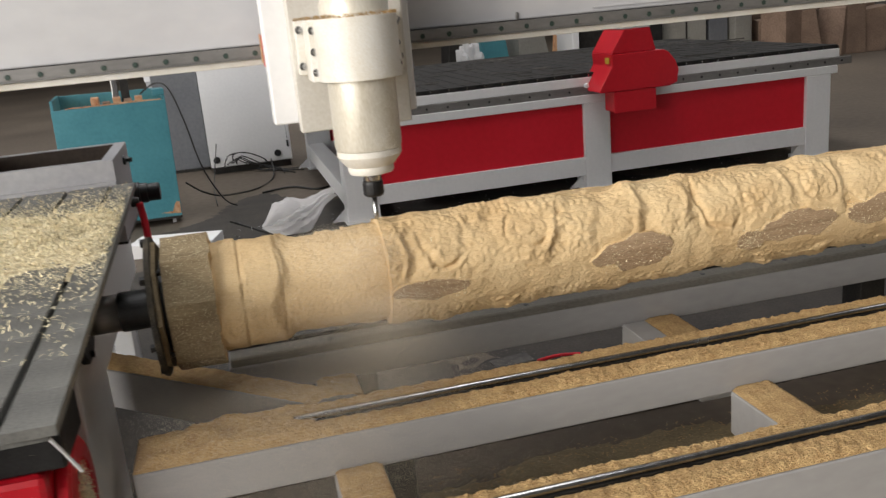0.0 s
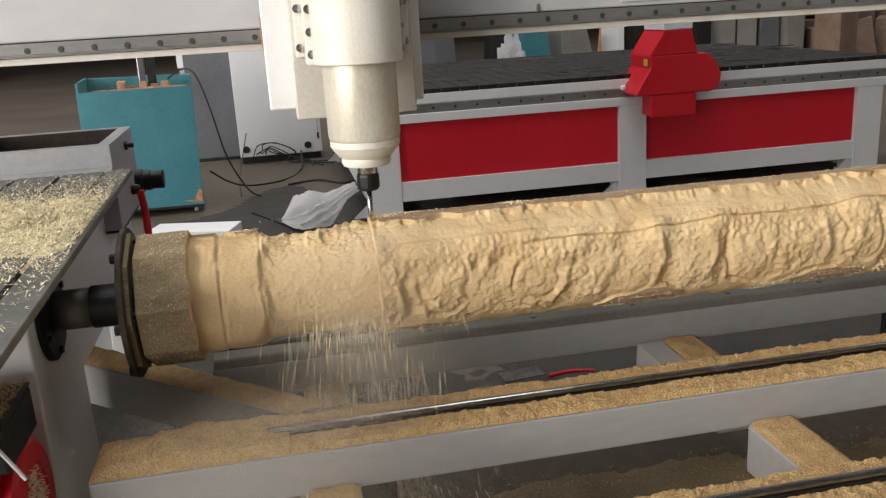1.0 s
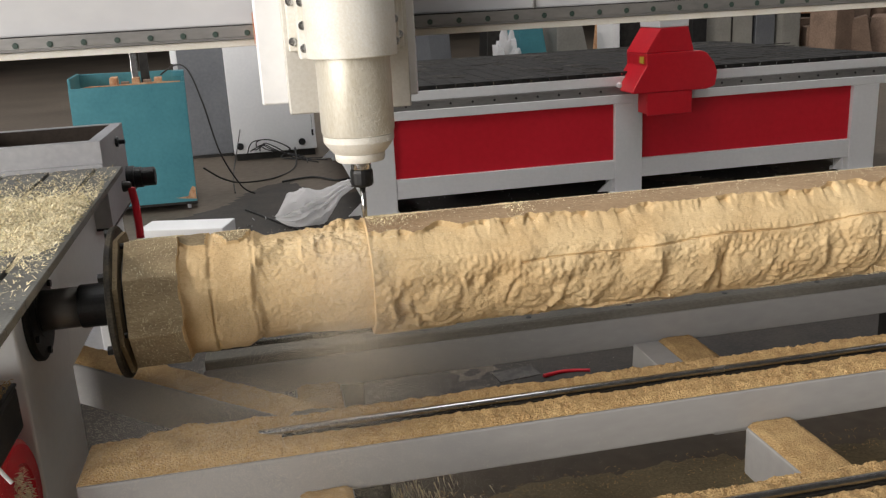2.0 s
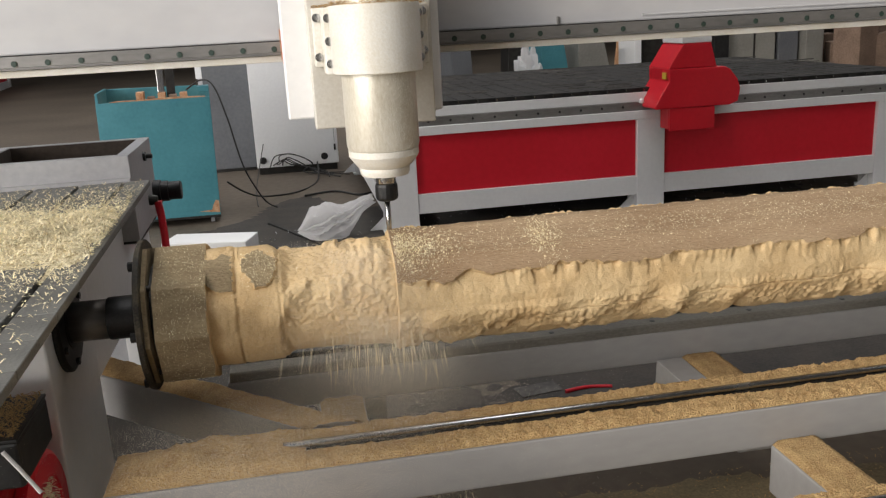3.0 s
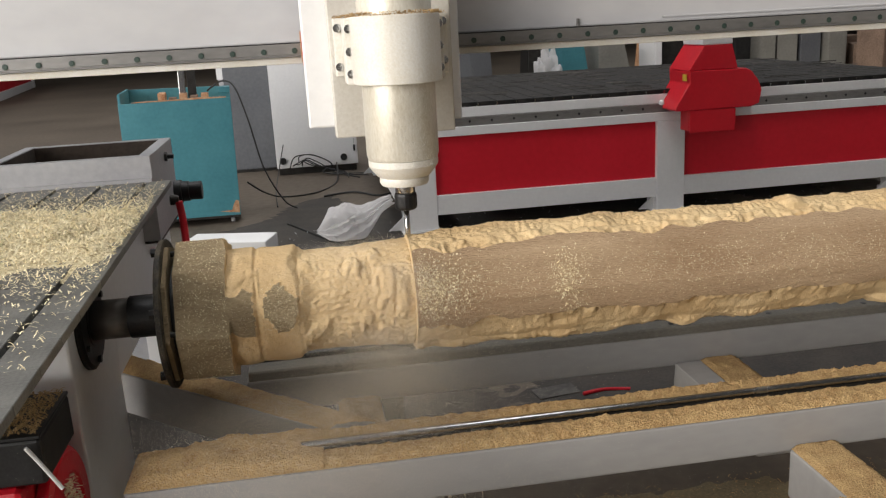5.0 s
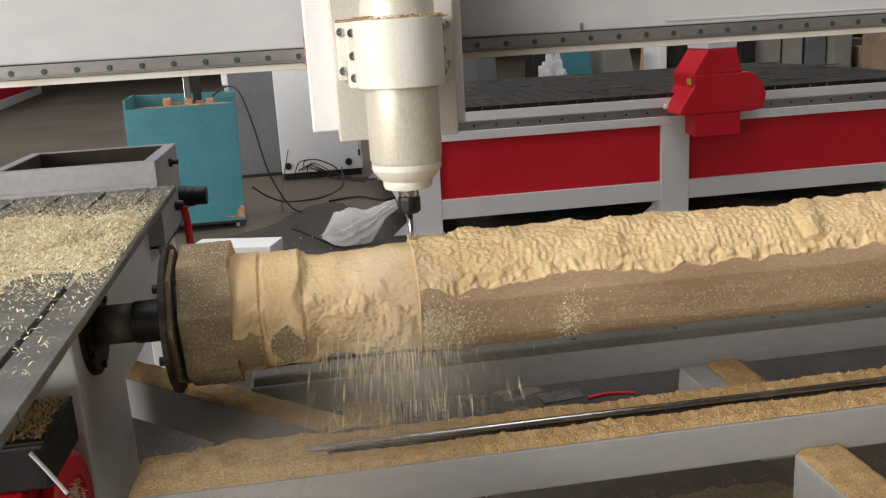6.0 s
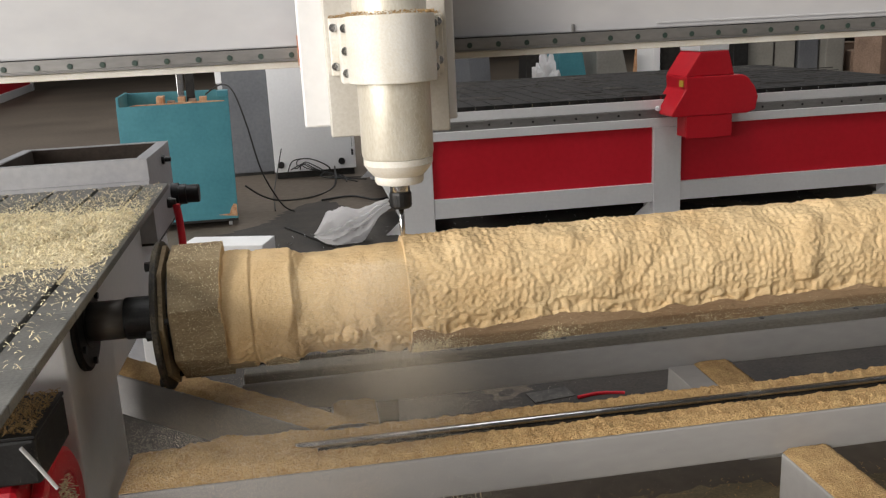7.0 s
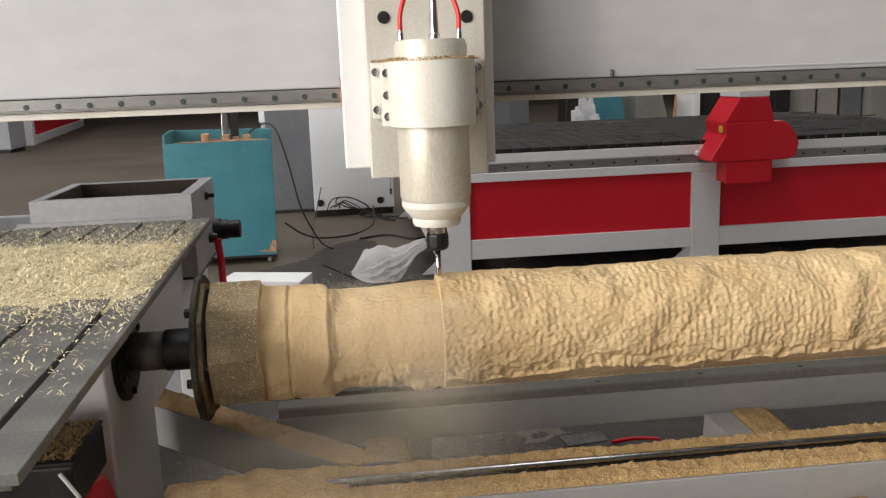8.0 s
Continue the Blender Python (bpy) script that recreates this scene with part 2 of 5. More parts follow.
def chip_cloud(name, spots, size, mat, label, category, rng):
    """Many small curled shavings in one mesh."""
    verts, faces = [], []
    for x, y, z in spots:
        a, tilt, ln, w = rng.uniform(0, 6.28), rng.uniform(-0.9, 0.9), size * rng.uniform(0.4, 1.7), size * rng.uniform(0.12, 0.36)
        ca, sa, curl = math.cos(a), math.sin(a), rng.uniform(0.1, 0.5)
        base = len(verts)
        for k in range(4):
            u = k / 3 - 0.5
            bend = rng.uniform(-0.25, 0.25) * w
            lift = curl * ln * (0.25 - u * u) * 2 + abs(math.sin(tilt)) * (u + 0.5) * ln * 0.7
            for side in (-0.5, 0.5):
                px, py = u * ln, side * w + bend
                verts.append((x + px * ca - py * sa, y + px * sa + py * ca, z + lift))
        for k in range(3):
            b = base + 2 * k
            faces.append((b, b + 2, b + 3, b + 1))
    return tagged(mesh_of(name, verts, faces, mat), label, category, kind="stuff")


# ---------------------------------------------------------------- hall
def hall():
    floor = tagged(part("floor", box(-14, 14, -5.2, 32, -0.2, 0.0), CONCRETE), "dusty brown concrete workshop floor with dark dirt", "floor", kind="structure")
    # south wall with a wide open roller door behind the camera
    b = box(-14.2, -12.4, -5.2, -5.0, 0, 7)
    box(-1.6, 14.2, -5.2, -5.0, 0, 7, bm=b)
    box(-12.4, -1.6, -5.2, -5.0, 6.75, 7, bm=b)
    tagged(part("wall_south", b, WALL), "grey rendered workshop wall with an open door", "wall", kind="structure")
    tagged(part("wall_north", box(-14.2, 14.2, 32.0, 32.2, 0, 7), WALL), "dim grey rendered workshop wall", "wall", kind="structure")
    tagged(part("wall_west", box(-14.2, -14.0, -5.0, 32.0, 0, 7), WALL), "dim grey rendered workshop wall", "wall", kind="structure")
    tagged(part("wall_east", box(14.0, 14.2, -5.0, 32.0, 0, 7), WALL), "dim grey rendered workshop wall", "wall", kind="structure")
    c = bmesh.new()
    for x0, x1 in ((-14.2, -6.8), (-5.2, -0.3), (1.3, 6.2), (7.8, 14.2)):
        box(x0, x1, -5.2, 32.2, 7.0, 7.15, bm=c)
    for sx in (-6.0, 0.5, 7.0):
        box(sx - 0.8, sx + 0.8, -5.2, -3.0, 7.0, 7.15, bm=c)
        box(sx - 0.8, sx + 0.8, 12.0, 32.2, 7.0, 7.15, bm=c)
    tagged(part("ceiling", c, WALL), "grey sheet roof with long roof lights", "ceiling", kind="structure")
    g = part("ground", box(-400, 400, -400, 400, -0.5, -0.21), CONCRETE)
    tagged(g, "pale ground outside the workshop", "ground", kind="structure")


hall()


# ---------------------------------------------------------------- gantry beam with guide rail
def gantry():
    g = thing("gantry_beam", "white painted steel gantry beam with a linear guide rail", "machine beam", (0.8, 0.1, 0))
    ob = part("body", box(-1.9, 3.1, -0.08, 0.2, 0.8955, 1.75, 0.004), BEAM_PAINT, g, "glossy white painted beam")
    part("lower_flange", box(-1.9, 3.1, -0.088, 0.16, 0.8545, 0.868, 0.002), CREAM, g, "dusty beige lower ledge")
    part("rail_seat", box(-1.9, 3.1, -0.075, 0.16, 0.869, 0.895, 0.001), DARK_STEEL, g)
    rail = part("guide_rail", prism([(-0.1, 0.869), (-0.1, 0.8705), (-0.0985, 0.8715), (-0.0985, 0.873), (-0.1, 0.874), (-0.1, 0.894), (-0.076, 0.894), (-0.076, 0.869)], -1.9, 3.1), RAIL_STEEL, g, "grey steel linear guide rail")
    cap = lathe([(0.0052, 0.0), (0.0056, 0.0012), (0.004, 0.0016)], "y", seg=14)
    bmesh.ops.transform(cap, matrix=Matrix.Rotation(radians(180), 4, "Z"), verts=cap.verts[:])
    me = None
    for i in range(-28, 50):
        x = 0.06 * i - 0.8
        if x < -1.88 or x > 3.08:
            continue
        if me is None:
            first = part("bolt_cap", cap, GREEN_CAP, rail, "dark green plastic bolt cap")
            me = first.data
            first.location = (x, -0.1003, 0.8805)
        else:
            ob = new("bolt_cap", me)
            ob.parent = rail
            ob.location = (x, -0.1003, 0.8805)
    # a second seam and ledge higher on the beam
    part("weld_spot", box(0.262, 0.268, -0.0855, -0.0805, 0.8960, 0.912, 0.001), RAIL_STEEL, g)
    part("seam_ledge", box(0.45, 3.1, -0.084, -0.079, 0.905, 0.909, 0.001), BEAM_PAINT, g)
    for x in (-1.75, 2.95):
        part("upright", box(x - 0.15, x + 0.15, 0.0, 0.5, 0.0, 0.854, 0.006), WHITE, g)
        part("upright_cap", box(x - 0.12, x + 0.12, 0.21, 0.45, 0.8545, 1.7, 0.006), WHITE, g)


gantry()


# ---------------------------------------------------------------- spindle head (moves up and down)
SPX, SPY = 0.650, -0.29
HEAD_Z = 0.866


def bolt(parent, x, y, z, r=0.0075):
    b = lathe([(r, 0.0), (r, 0.004), (r * 0.72, 0.0042), (r * 0.72, 0.010), (r * 0.45, 0.0102), (r * 0.45, 0.006), (0.0002, 0.006)], "y", seg=14)
    bmesh.ops.transform(b, matrix=Matrix.Translation((x, y, z)) @ Matrix.Rotation(radians(180), 4, "Z"), verts=b.verts[:])
    return part("bolt", b, STEEL, parent, "steel hex socket bolt")


def spindle_head():
    h = thing("spindle_head", "white carriage with clamped milling spindle dusted with sawdust", "spindle", (SPX, SPY, HEAD_Z))

    def P(name, bm, mat, label="", smooth=False, parent=None):
        bmesh.ops.translate(bm, vec=(-SPX, -SPY, -HEAD_Z), verts=bm.verts[:])
        return part(name, bm, mat, parent or h, label, smooth)
    outer = box(0.495, 0.792, -0.10, -0.045, 0.7505, 1.45, 0.004)
    P("outer_plate", outer, WHITE, "white painted carriage plate")
    inner = box(0.543, 0.770, -0.142, -0.1005, 0.734, 1.40, 0.003)
    plate = P("inner_plate", inner, PLATE_CREAM, "off-white spindle mounting plate")
    for x, z in ((0.580, 1.033), (0.735, 1.030)):
        b = lathe([(0.0115, 0), (0.0115, 0.002), (0.010, 0.0025), (0.0002, 0.0025)], "y", (x, -0.1425, z), 20)
        bmesh.ops.rotate(b, cent=(x, -0.1425, z), matrix=Matrix.Rotation(radians(180), 3, "Z"), verts=b.verts[:])
        bmesh.ops.translate(b, vec=(-SPX, -SPY, -HEAD_Z), verts=b.verts[:])
        part("bore", b, BLACK, plate, "dark bolt hole")
    # clamp: two foot flanges on the plate, a thick collar round the spindle
    z0, z1 = 0.841, 0.951
    n = 28
    ring = []
    for k in range(n + 1):
        a = math.pi + math.pi * k / n
        ring.append((SPX + 0.0745 * math.cos(a), SPY - 0.006 + 0.0745 * math.sin(a)))
    out = [(SPX - 0.0745, -0.16), *ring, (SPX + 0.0745, -0.16)]
    clamp = P("clamp_collar", prism(out, z0, z1, "z", 0.0015), CREAM, "cream painted spindle clamp")
    P("clamp_foot", box(0.5515, 0.589, -0.180, -0.1425, z0 + 0.008, z1, 0.002), CREAM)
    P("clamp_foot", box(0.712, 0.757, -0.180, -0.1425, z0 + 0.004, z1, 0.002), CREAM)
    P("clamp_ear", box(0.5655, 0.582, -0.262, -0.1805, z0 - 0.002, z1 - 0.004, 0.002), CREAM)
    P("clamp_ear", box(0.7185, 0.736, -0.262, -0.1805, z0 + 0.002, z1 - 0.004, 0.002), CREAM)
    for x, y, z in ((0.5585, -0.180, 0.934), (0.5585, -0.180, 0.866), (0.748, -0.180, 0.937), (0.748, -0.180, 0.868),
                    (0.5738, -0.262, 0.932), (0.5738, -0.262, 0.894), (0.5738, -0.262, 0.857),
                    (0.7273, -0.262, 0.934), (0.7273, -0.262, 0.897), (0.7273, -0.262, 0.860)):
        bolt(h, x - SPX, y - SPY, z - HEAD_Z)
    # sawdust lying on the clamp's upper edge
    v, f = [], []
    rng = random.Random(4)
    for k in range(900):
        a = rng.uniform(math.pi * 0.93, math.pi * 2.07)
        r = rng.uniform(0.0640, 0.0745)
        x, y = SPX + r * math.cos(a), SPY - 0.006 + r * math.sin(a)
        if k % 3 == 0:
            x, y = rng.choice((rng.uniform(0.552, 0.588), rng.uniform(0.714, 0.756))), rng.uniform(-0.179, -0.144)
        z = z1 + rng.uniform(-0.001, 0.005)
        s = rng.uniform(0.001, 0.0028)
        b = len(v)
        v += [(x - SPX + s * rng.uniform(-1, 1), y - SPY + s * rng.uniform(-1, 1), z - HEAD_Z + s * rng.uniform(-0.6, 1)) for _ in range(4)]
        f += [(b, b + 1, b + 2), (b, b + 2, b + 3), (b, b + 3, b + 1), (b + 1, b + 3, b + 2)]
    mesh_of("clamp_sawdust", v, f, SAWDUST, h, "sawdust caked on the clamp", kind="stuff")
    # spindle
    body = lathe([(0.060, 0.712), (0.0625, 0.720), (0.0625, 0.975), (0.0605, 0.980), (0.059, 0.985)], "z", (SPX, SPY, 0), 64)
    P("spindle_body", body, SPINDLE, "silvery spindle housing filmed with pale dust", True).data.set_sharp_from_angle(angle=radians(35))
    v2, f2 = [], []
    for _ in range(4200):
        a, z = radians(rng.gauss(288, 16)), rng.uniform(0.722, 0.84)
        if rng.random() < 0.1:
            a, z = radians(rng.uniform(275, 320)), rng.uniform(0.70, 0.724)
        p = Vector((0.0628 * math.cos(a), 0.0628 * math.sin(a), z - HEAD_Z))
        s = rng.uniform(0.0003, 0.0010)
        b = len(v2)
        v2 += [tuple(p + s * Vector((rng.uniform(-1, 1), rng.uniform(-1, 1), rng.uniform(-1, 1)))) for _ in range(4)]
        f2 += [(b, b + 1, b + 2), (b, b + 2, b + 3), (b, b + 3, b + 1), (b + 1, b + 3, b + 2)]
    mesh_of("spindle_grit", v2, f2, CREAM, h, "pale grit caked on the spindle", kind="stuff")
    nose = lathe([(0.030, 0.664), (0.0405, 0.666), (0.043, 0.671), (0.043, 0.6785), (0.0425, 0.680), (0.047, 0.683), (0.056, 0.694), (0.0605, 0.701), (0.0605, 0.7115)], "z", (SPX, SPY, 0), 64)
    P("spindle_nose", nose, CREAM, "dusty cream bearing cap", True).data.set_sharp_from_angle(angle=radians(30))
    P("shaft", lathe([(0.0165, 0.650), (0.0175, 0.652), (0.0175, 0.6635)], "z", (SPX, SPY, 0), 32), STEEL, "bright steel shaft end", True).data.set_sharp_from_angle(angle=radians(30))
    nut = lathe([(0.0150, 0.620), (0.0185, 0.6225), (0.0198, 0.626), (0.0198, 0.645), (0.0185, 0.6495)], "z", (SPX, SPY, 0), 18)
    P("collet_nut", nut, BLACK, "black collet nut")
    v = lathe([(0.0012, 0.553), (0.004, 0.556), (0.0045, 0.575), (0.0050, 0.580), (0.0050, 0.6195)], "z", (SPX, SPY, 0), 16)
    cutter = P("cutter", v, STEEL, "bright steel milling cutter", True)
    # hoses and cable gland at the top
    P("cable_gland", lathe([(0.010, 0.9855), (0.010, 0.995), (0.0078, 0.997), (0.0078, 1.012), (0.006, 1.05), (0.005, 1.20)], "z", (SPX + 0.008, SPY + 0.005, 0), 20), STEEL, "steel cable gland")
    for s in (-1, 1):
        P("hose_fitting", lathe([(0.0052, 0.9855), (0.0052, 0.998), (0.004, 0.999), (0.004, 1.005)], "z", (SPX + s * 0.050, SPY, 0), 14), STEEL, "small brass hose fitting")
        P("coolant_hose", sweep([(SPX + s * 0.050, SPY, 1.002), (SPX + s * 0.049, SPY, 1.03), (SPX + s * 0.036, SPY + 0.01, 1.07), (SPX + s * 0.02, SPY + 0.04, 1.12), (SPX + s * 0.015, SPY + 0.1, 1.25)], 0.0042), RED_RUBBER, "red coolant hose")
    return h


HEAD = spindle_head()


def rail_slider():
    s = thing("rail_slider", "black slide block with red wiper on the guide rail", "slide block", (0.64, -0.02, 0.88))
    part("block", box(-0.14, 0.148, -0.022, 0.018, -0.019, 0.028, 0.002), DARK_STEEL, s)
    part("wiper", box(-0.1455, -0.1405, -0.02, 0.018, -0.028, 0.036, 0.001), RED, s, "worn red end wiper")
    part("wiper_shim", box(-0.148, -0.1460, -0.018, 0.018, -0.02, 0.038, 0.0006), RUST, s)


rail_slider()


# ---------------------------------------------------------------- timber on the rotary axis (turns)
AX_Y, AX_Z = -0.30, 0.46
LOG0, LOG1 = 0.252, 2.7
CUT_X = 0.645
RAW_SPOTS = [(0.718, 349, 0.068, 12), (1.135, 353, 0.078, 19), (1.385, 346, 0.030, 12), (1.50, 355, 0.085, 17), (1.68, 358, 0.068, 17), (1.86, 0, 0.06, 15)]
# carved ornament: centre along the axis, angle in the wood, half width, half height in degrees, 1 for an open U and 0 for a ring
ORNAMENT = [(0.751, 48, 0.041, 34, 1), (0.921, 38, 0.040, 23, 0), (0.921, 40, 0.017, 11, 0), (1.325, 40, 0.036, 34, 1), (1.56, 48, 0.040, 30, 1), (1.80, 46, 0.040, 32, 1)]
FLUTES = [(0.690, 0.008), (0.812, 0.010), (0.846, 0.011), (0.983, 0.013), (1.072, 0.009), (1.165, 0.010), (1.270, 0.011), (1.385, 0.012), (1.50, 0.010), (1.62, 0.012), (1.745, 0.010)]


def off(alpha, centre):
    return (alpha - centre + 180) % 360 - 180


def ease(a, b, v):
    u = max(0.0, min(1.0, (v - a) / (b - a)))
    return u * u * (3 - 2 * u)


def octagon(alpha, x):
    """Distance from the axis to the sawn faces of the raw stock, by the angle in the wood; past the end block the corners are rounded off."""
    best = 9.0
    for k in range(8):
        face = 30 + 45 * k
        d = math.cos(radians(alpha - face))
        if d > 0.2:
            best = min(best, {165: 0.1010, 345: 0.1050, 120: 0.1125, 210: 0.1085}.get(face, 0.1165) / d)
    if x > 0.337:
        best = min(best, 0.1040) if x < 0.452 else 9.0 if x < CUT_X else min(best, 0.1072)
    return best


def chunks(x, alpha, k):
    """Torn fibres: flat-topped flakes with steep sides, drawn out across the grain."""
    n1 = noise.noise(Vector((x * 34, alpha * 0.045, k)))
    n2 = noise.noise(Vector((x * 95, alpha * 0.05, k + 4)))
    return 0.55 * ease(-0.12, 0.10, n1) + 0.30 * ease(-0.1, 0.25, n2) + 0.5 * max(0.0, n1)


def neck(alpha, x, c, lump, fine, grit):
    if x < 0.381:
        r = 0.1005
    elif x < 0.387 + 0.004 * lump:
        r = 0.0975 + 0.002 * lump
    else:
        step = ease(0.443, 0.466, x + 0.004 * lump + 0.022 * noise.noise(c * 13 + Vector((0, 0, 5))))
        r = 0.0995 - step * (0.0118 - 0.0065 * ease(0.52, 0.64, x))
    r += 0.0024 * lump + 0.0010 * fine + 0.0005 * grit
    if abs(off(alpha, 153)) < 23 + 14 * lump and x < 0.378 + 0.006 * fine:
        return 9.0
    if math.hypot((x - 0.421) / 0.029, off(alpha, 155) / 22) + 0.35 * lump + 0.15 * fine < 1:
        return 9.0
    wide = max(0.0, 1 - max(0.0, abs(off(alpha, 150)) - 52) / 16)
    torn = (0.12 + 0.88 * wide) * (ease(0.44, 0.475, x) if x > 0.388 else 0.35)
    r += torn * (0.0115 * chunks(x, alpha + 30 * noise.noise(c * 11), 2.0) * ease(-0.25, 0.2, noise.noise(c * 13 + Vector((7, 0, 0)))) + 0.0016 * fine + 0.001 * grit)
    # vertical tool marks
    if 0.388 < x < 0.5 and abs(x - 0.452 - 0.004 * lump) < 0.003:
        r -= 0.0025
    return min(r, 0.1045)


def carve(alpha, x):
    """The milled surface: a turned neck, then the roughed-out relief with flutes, rings and cutter ripples."""
    a = radians(alpha)
    c = Vector((x, 0.1 * math.cos(a), 0.1 * math.sin(a)))
    if x < 0.336 + 0.004 * noise.noise(c * 30):
        return 9.0
    fine = noise.noise(c * 140)
    grit = noise.noise(c * 330)
    lump = noise.noise(c * 32)
    if x < CUT_X:
        return neck(alpha, x, c, lump, fine, grit)
    big, mid = noise.noise(c * 9), noise.noise(c * 21 + Vector((3, 1, 0)))
    for sx, sa, hx, ha in RAW_SPOTS:
        q = math.hypot((x - sx) / hx, off(alpha, sa) / ha) + 0.30 * mid + 0.22 * lump + 0.06 * fine
        if q < 1:
            return 9.0
    r = 0.1036 + 0.0030 * big + 0.0022 * mid + 0.0016 * lump + 0.0011 * fine + 0.0008 * grit
    # rough field with the ripples of each pass of the cutter
    field = max(0.0, 1 - max(0, abs(off(alpha, 260)) - 58) / 10, 0.85 - max(0, abs(off(alpha, 90)) - 26) / 14)
    if field > 0:
        ripple = math.sin(2 * math.pi * (x / 0.0122 + 0.45 * noise.noise(c * 12))) * ease(-0.02, 0.25, noise.noise(c * 8 + Vector((0, 4, 0))))
        r += field * (0.0007 * ripple + 0.0013 * noise.noise(c * 58) + 0.0018 * noise.noise(c * 105) + 0.0021 * noise.noise(c * 190))
        r += field * 0.020 * (max(0, noise.noise(c * 15 + Vector((5, 5, 0))) - 0.12) - 0.8 * max(0, noise.noise(c * 13 + Vector((1, 8, 0))) - 0.2))
    # one sawn face stays raw between two torn, bright fringes
    wave = 9 * noise.noise(Vector((x * 8, 2, 0))) + 7 * noise.noise(Vector((x * 24, 5, 0))) + 3 * noise.noise(Vector((x * 80, 5, 0)))
    upper = 10 * noise.noise(Vector((x * 6, 9, 0))) + 7 * noise.noise(Vector((x * 22, 7, 0))) + 1.5 * noise.noise(Vector((x * 80, alpha * 0.1, 0)))
    d = off(alpha, 158)
    lo, hi = -36 + wave, 40 + upper
    if lo < d < hi:
        return 9.0
    fringe = max(0.0, 1 - max(0.0, lo - d) / 22, 0.0) if d < lo else max(0.0, 1 - (d - hi) / 16)
    if fringe > 0:
        k = min(1.0, fringe * 3)
        torn = (0.0975 if d < 0 else 0.1005) + 0.0100 * chunks(x, alpha * (0.6 if d < 0 else 1.6), 1.0 if d < 0 else 8.0) * (0.4 + 0.6 * fringe) + 0.0010 * fine + 0.0006 * grit
        r = r * (1 - k) + torn * k
    # smooth strip with a long shrinkage crack
    k = max(0.0, min(1.0, (17 - abs(off(alpha, 103))) / 6))
    r = r * (1 - 0.6 * k) + 0.6 * k * (0.0985 + 0.0020 * big + 0.0008 * lump)
    if 0.9 < x and abs(alpha - 77 - 13 * (x - 1.0) - 1.5 * math.sin(x * 21)) < 0.8:
        r -= 0.005
    # carved flutes, rings and arcs
    folds = max(0.0, 1 - max(0, abs(off(alpha, 36)) - 27) / 16)
    if folds > 0:
        rough = noise.noise(c * 26 + Vector((0, 2, 6)))
        patchy = 0.25 + 0.75 * ease(-0.25, 0.2, noise.noise(c * 10 + Vector((2, 9, 0))))
        bend = 0.004 * rough + 0.022 * noise.noise(Vector((x * 7, alpha * 0.032, 2))) + 0.00030 * off(alpha, 30)
        pebble = 0.0030 * noise.noise(c * 50) + 0.0026 * noise.noise(c * 95) + 0.0015 * fine
        cutin = pebble * (0.35 + 0.65 * ease(-0.1, 0.2, big + 0.5 * mid)) - 0.0040 * max(0.0, noise.noise(Vector((x * 16 + mid, alpha * 0.016, 3))))
        for fx, w in FLUTES:
            q = (x - fx - bend) / (1.35 * w)
            if abs(q) < 2.8:
                cutin -= patchy * 0.0075 * math.exp(-q * q * (1.0 if q < 0 else 0.45)) - patchy * 0.0032 * math.exp(-(q + 1.5) ** 2 * 4)
        for sx, sa, hx, ha, u in ORNAMENT:
            dx, da = (x - sx + 0.3 * bend) / hx, off(alpha, sa) / ha
            if u and da > 0:
                da *= 0.15
            q = math.hypot(dx, da) + 0.20 * rough + 0.25 * mid
            if q < 1.5:
                g = (q - 1) * hx
                cutin += patchy * (1 - ease(1.1, 1.5, q)) * (0.0025 - 0.0085 * math.exp(-(g / 0.0055) ** 2))
        r += folds * cutin
    for sx, sa, hx, ha in RAW_SPOTS:
        q = math.hypot((x - sx) / hx, off(alpha, sa) / ha)
        if q < 1.5:
            r = min(r + 0.001, 0.1058)
    return r


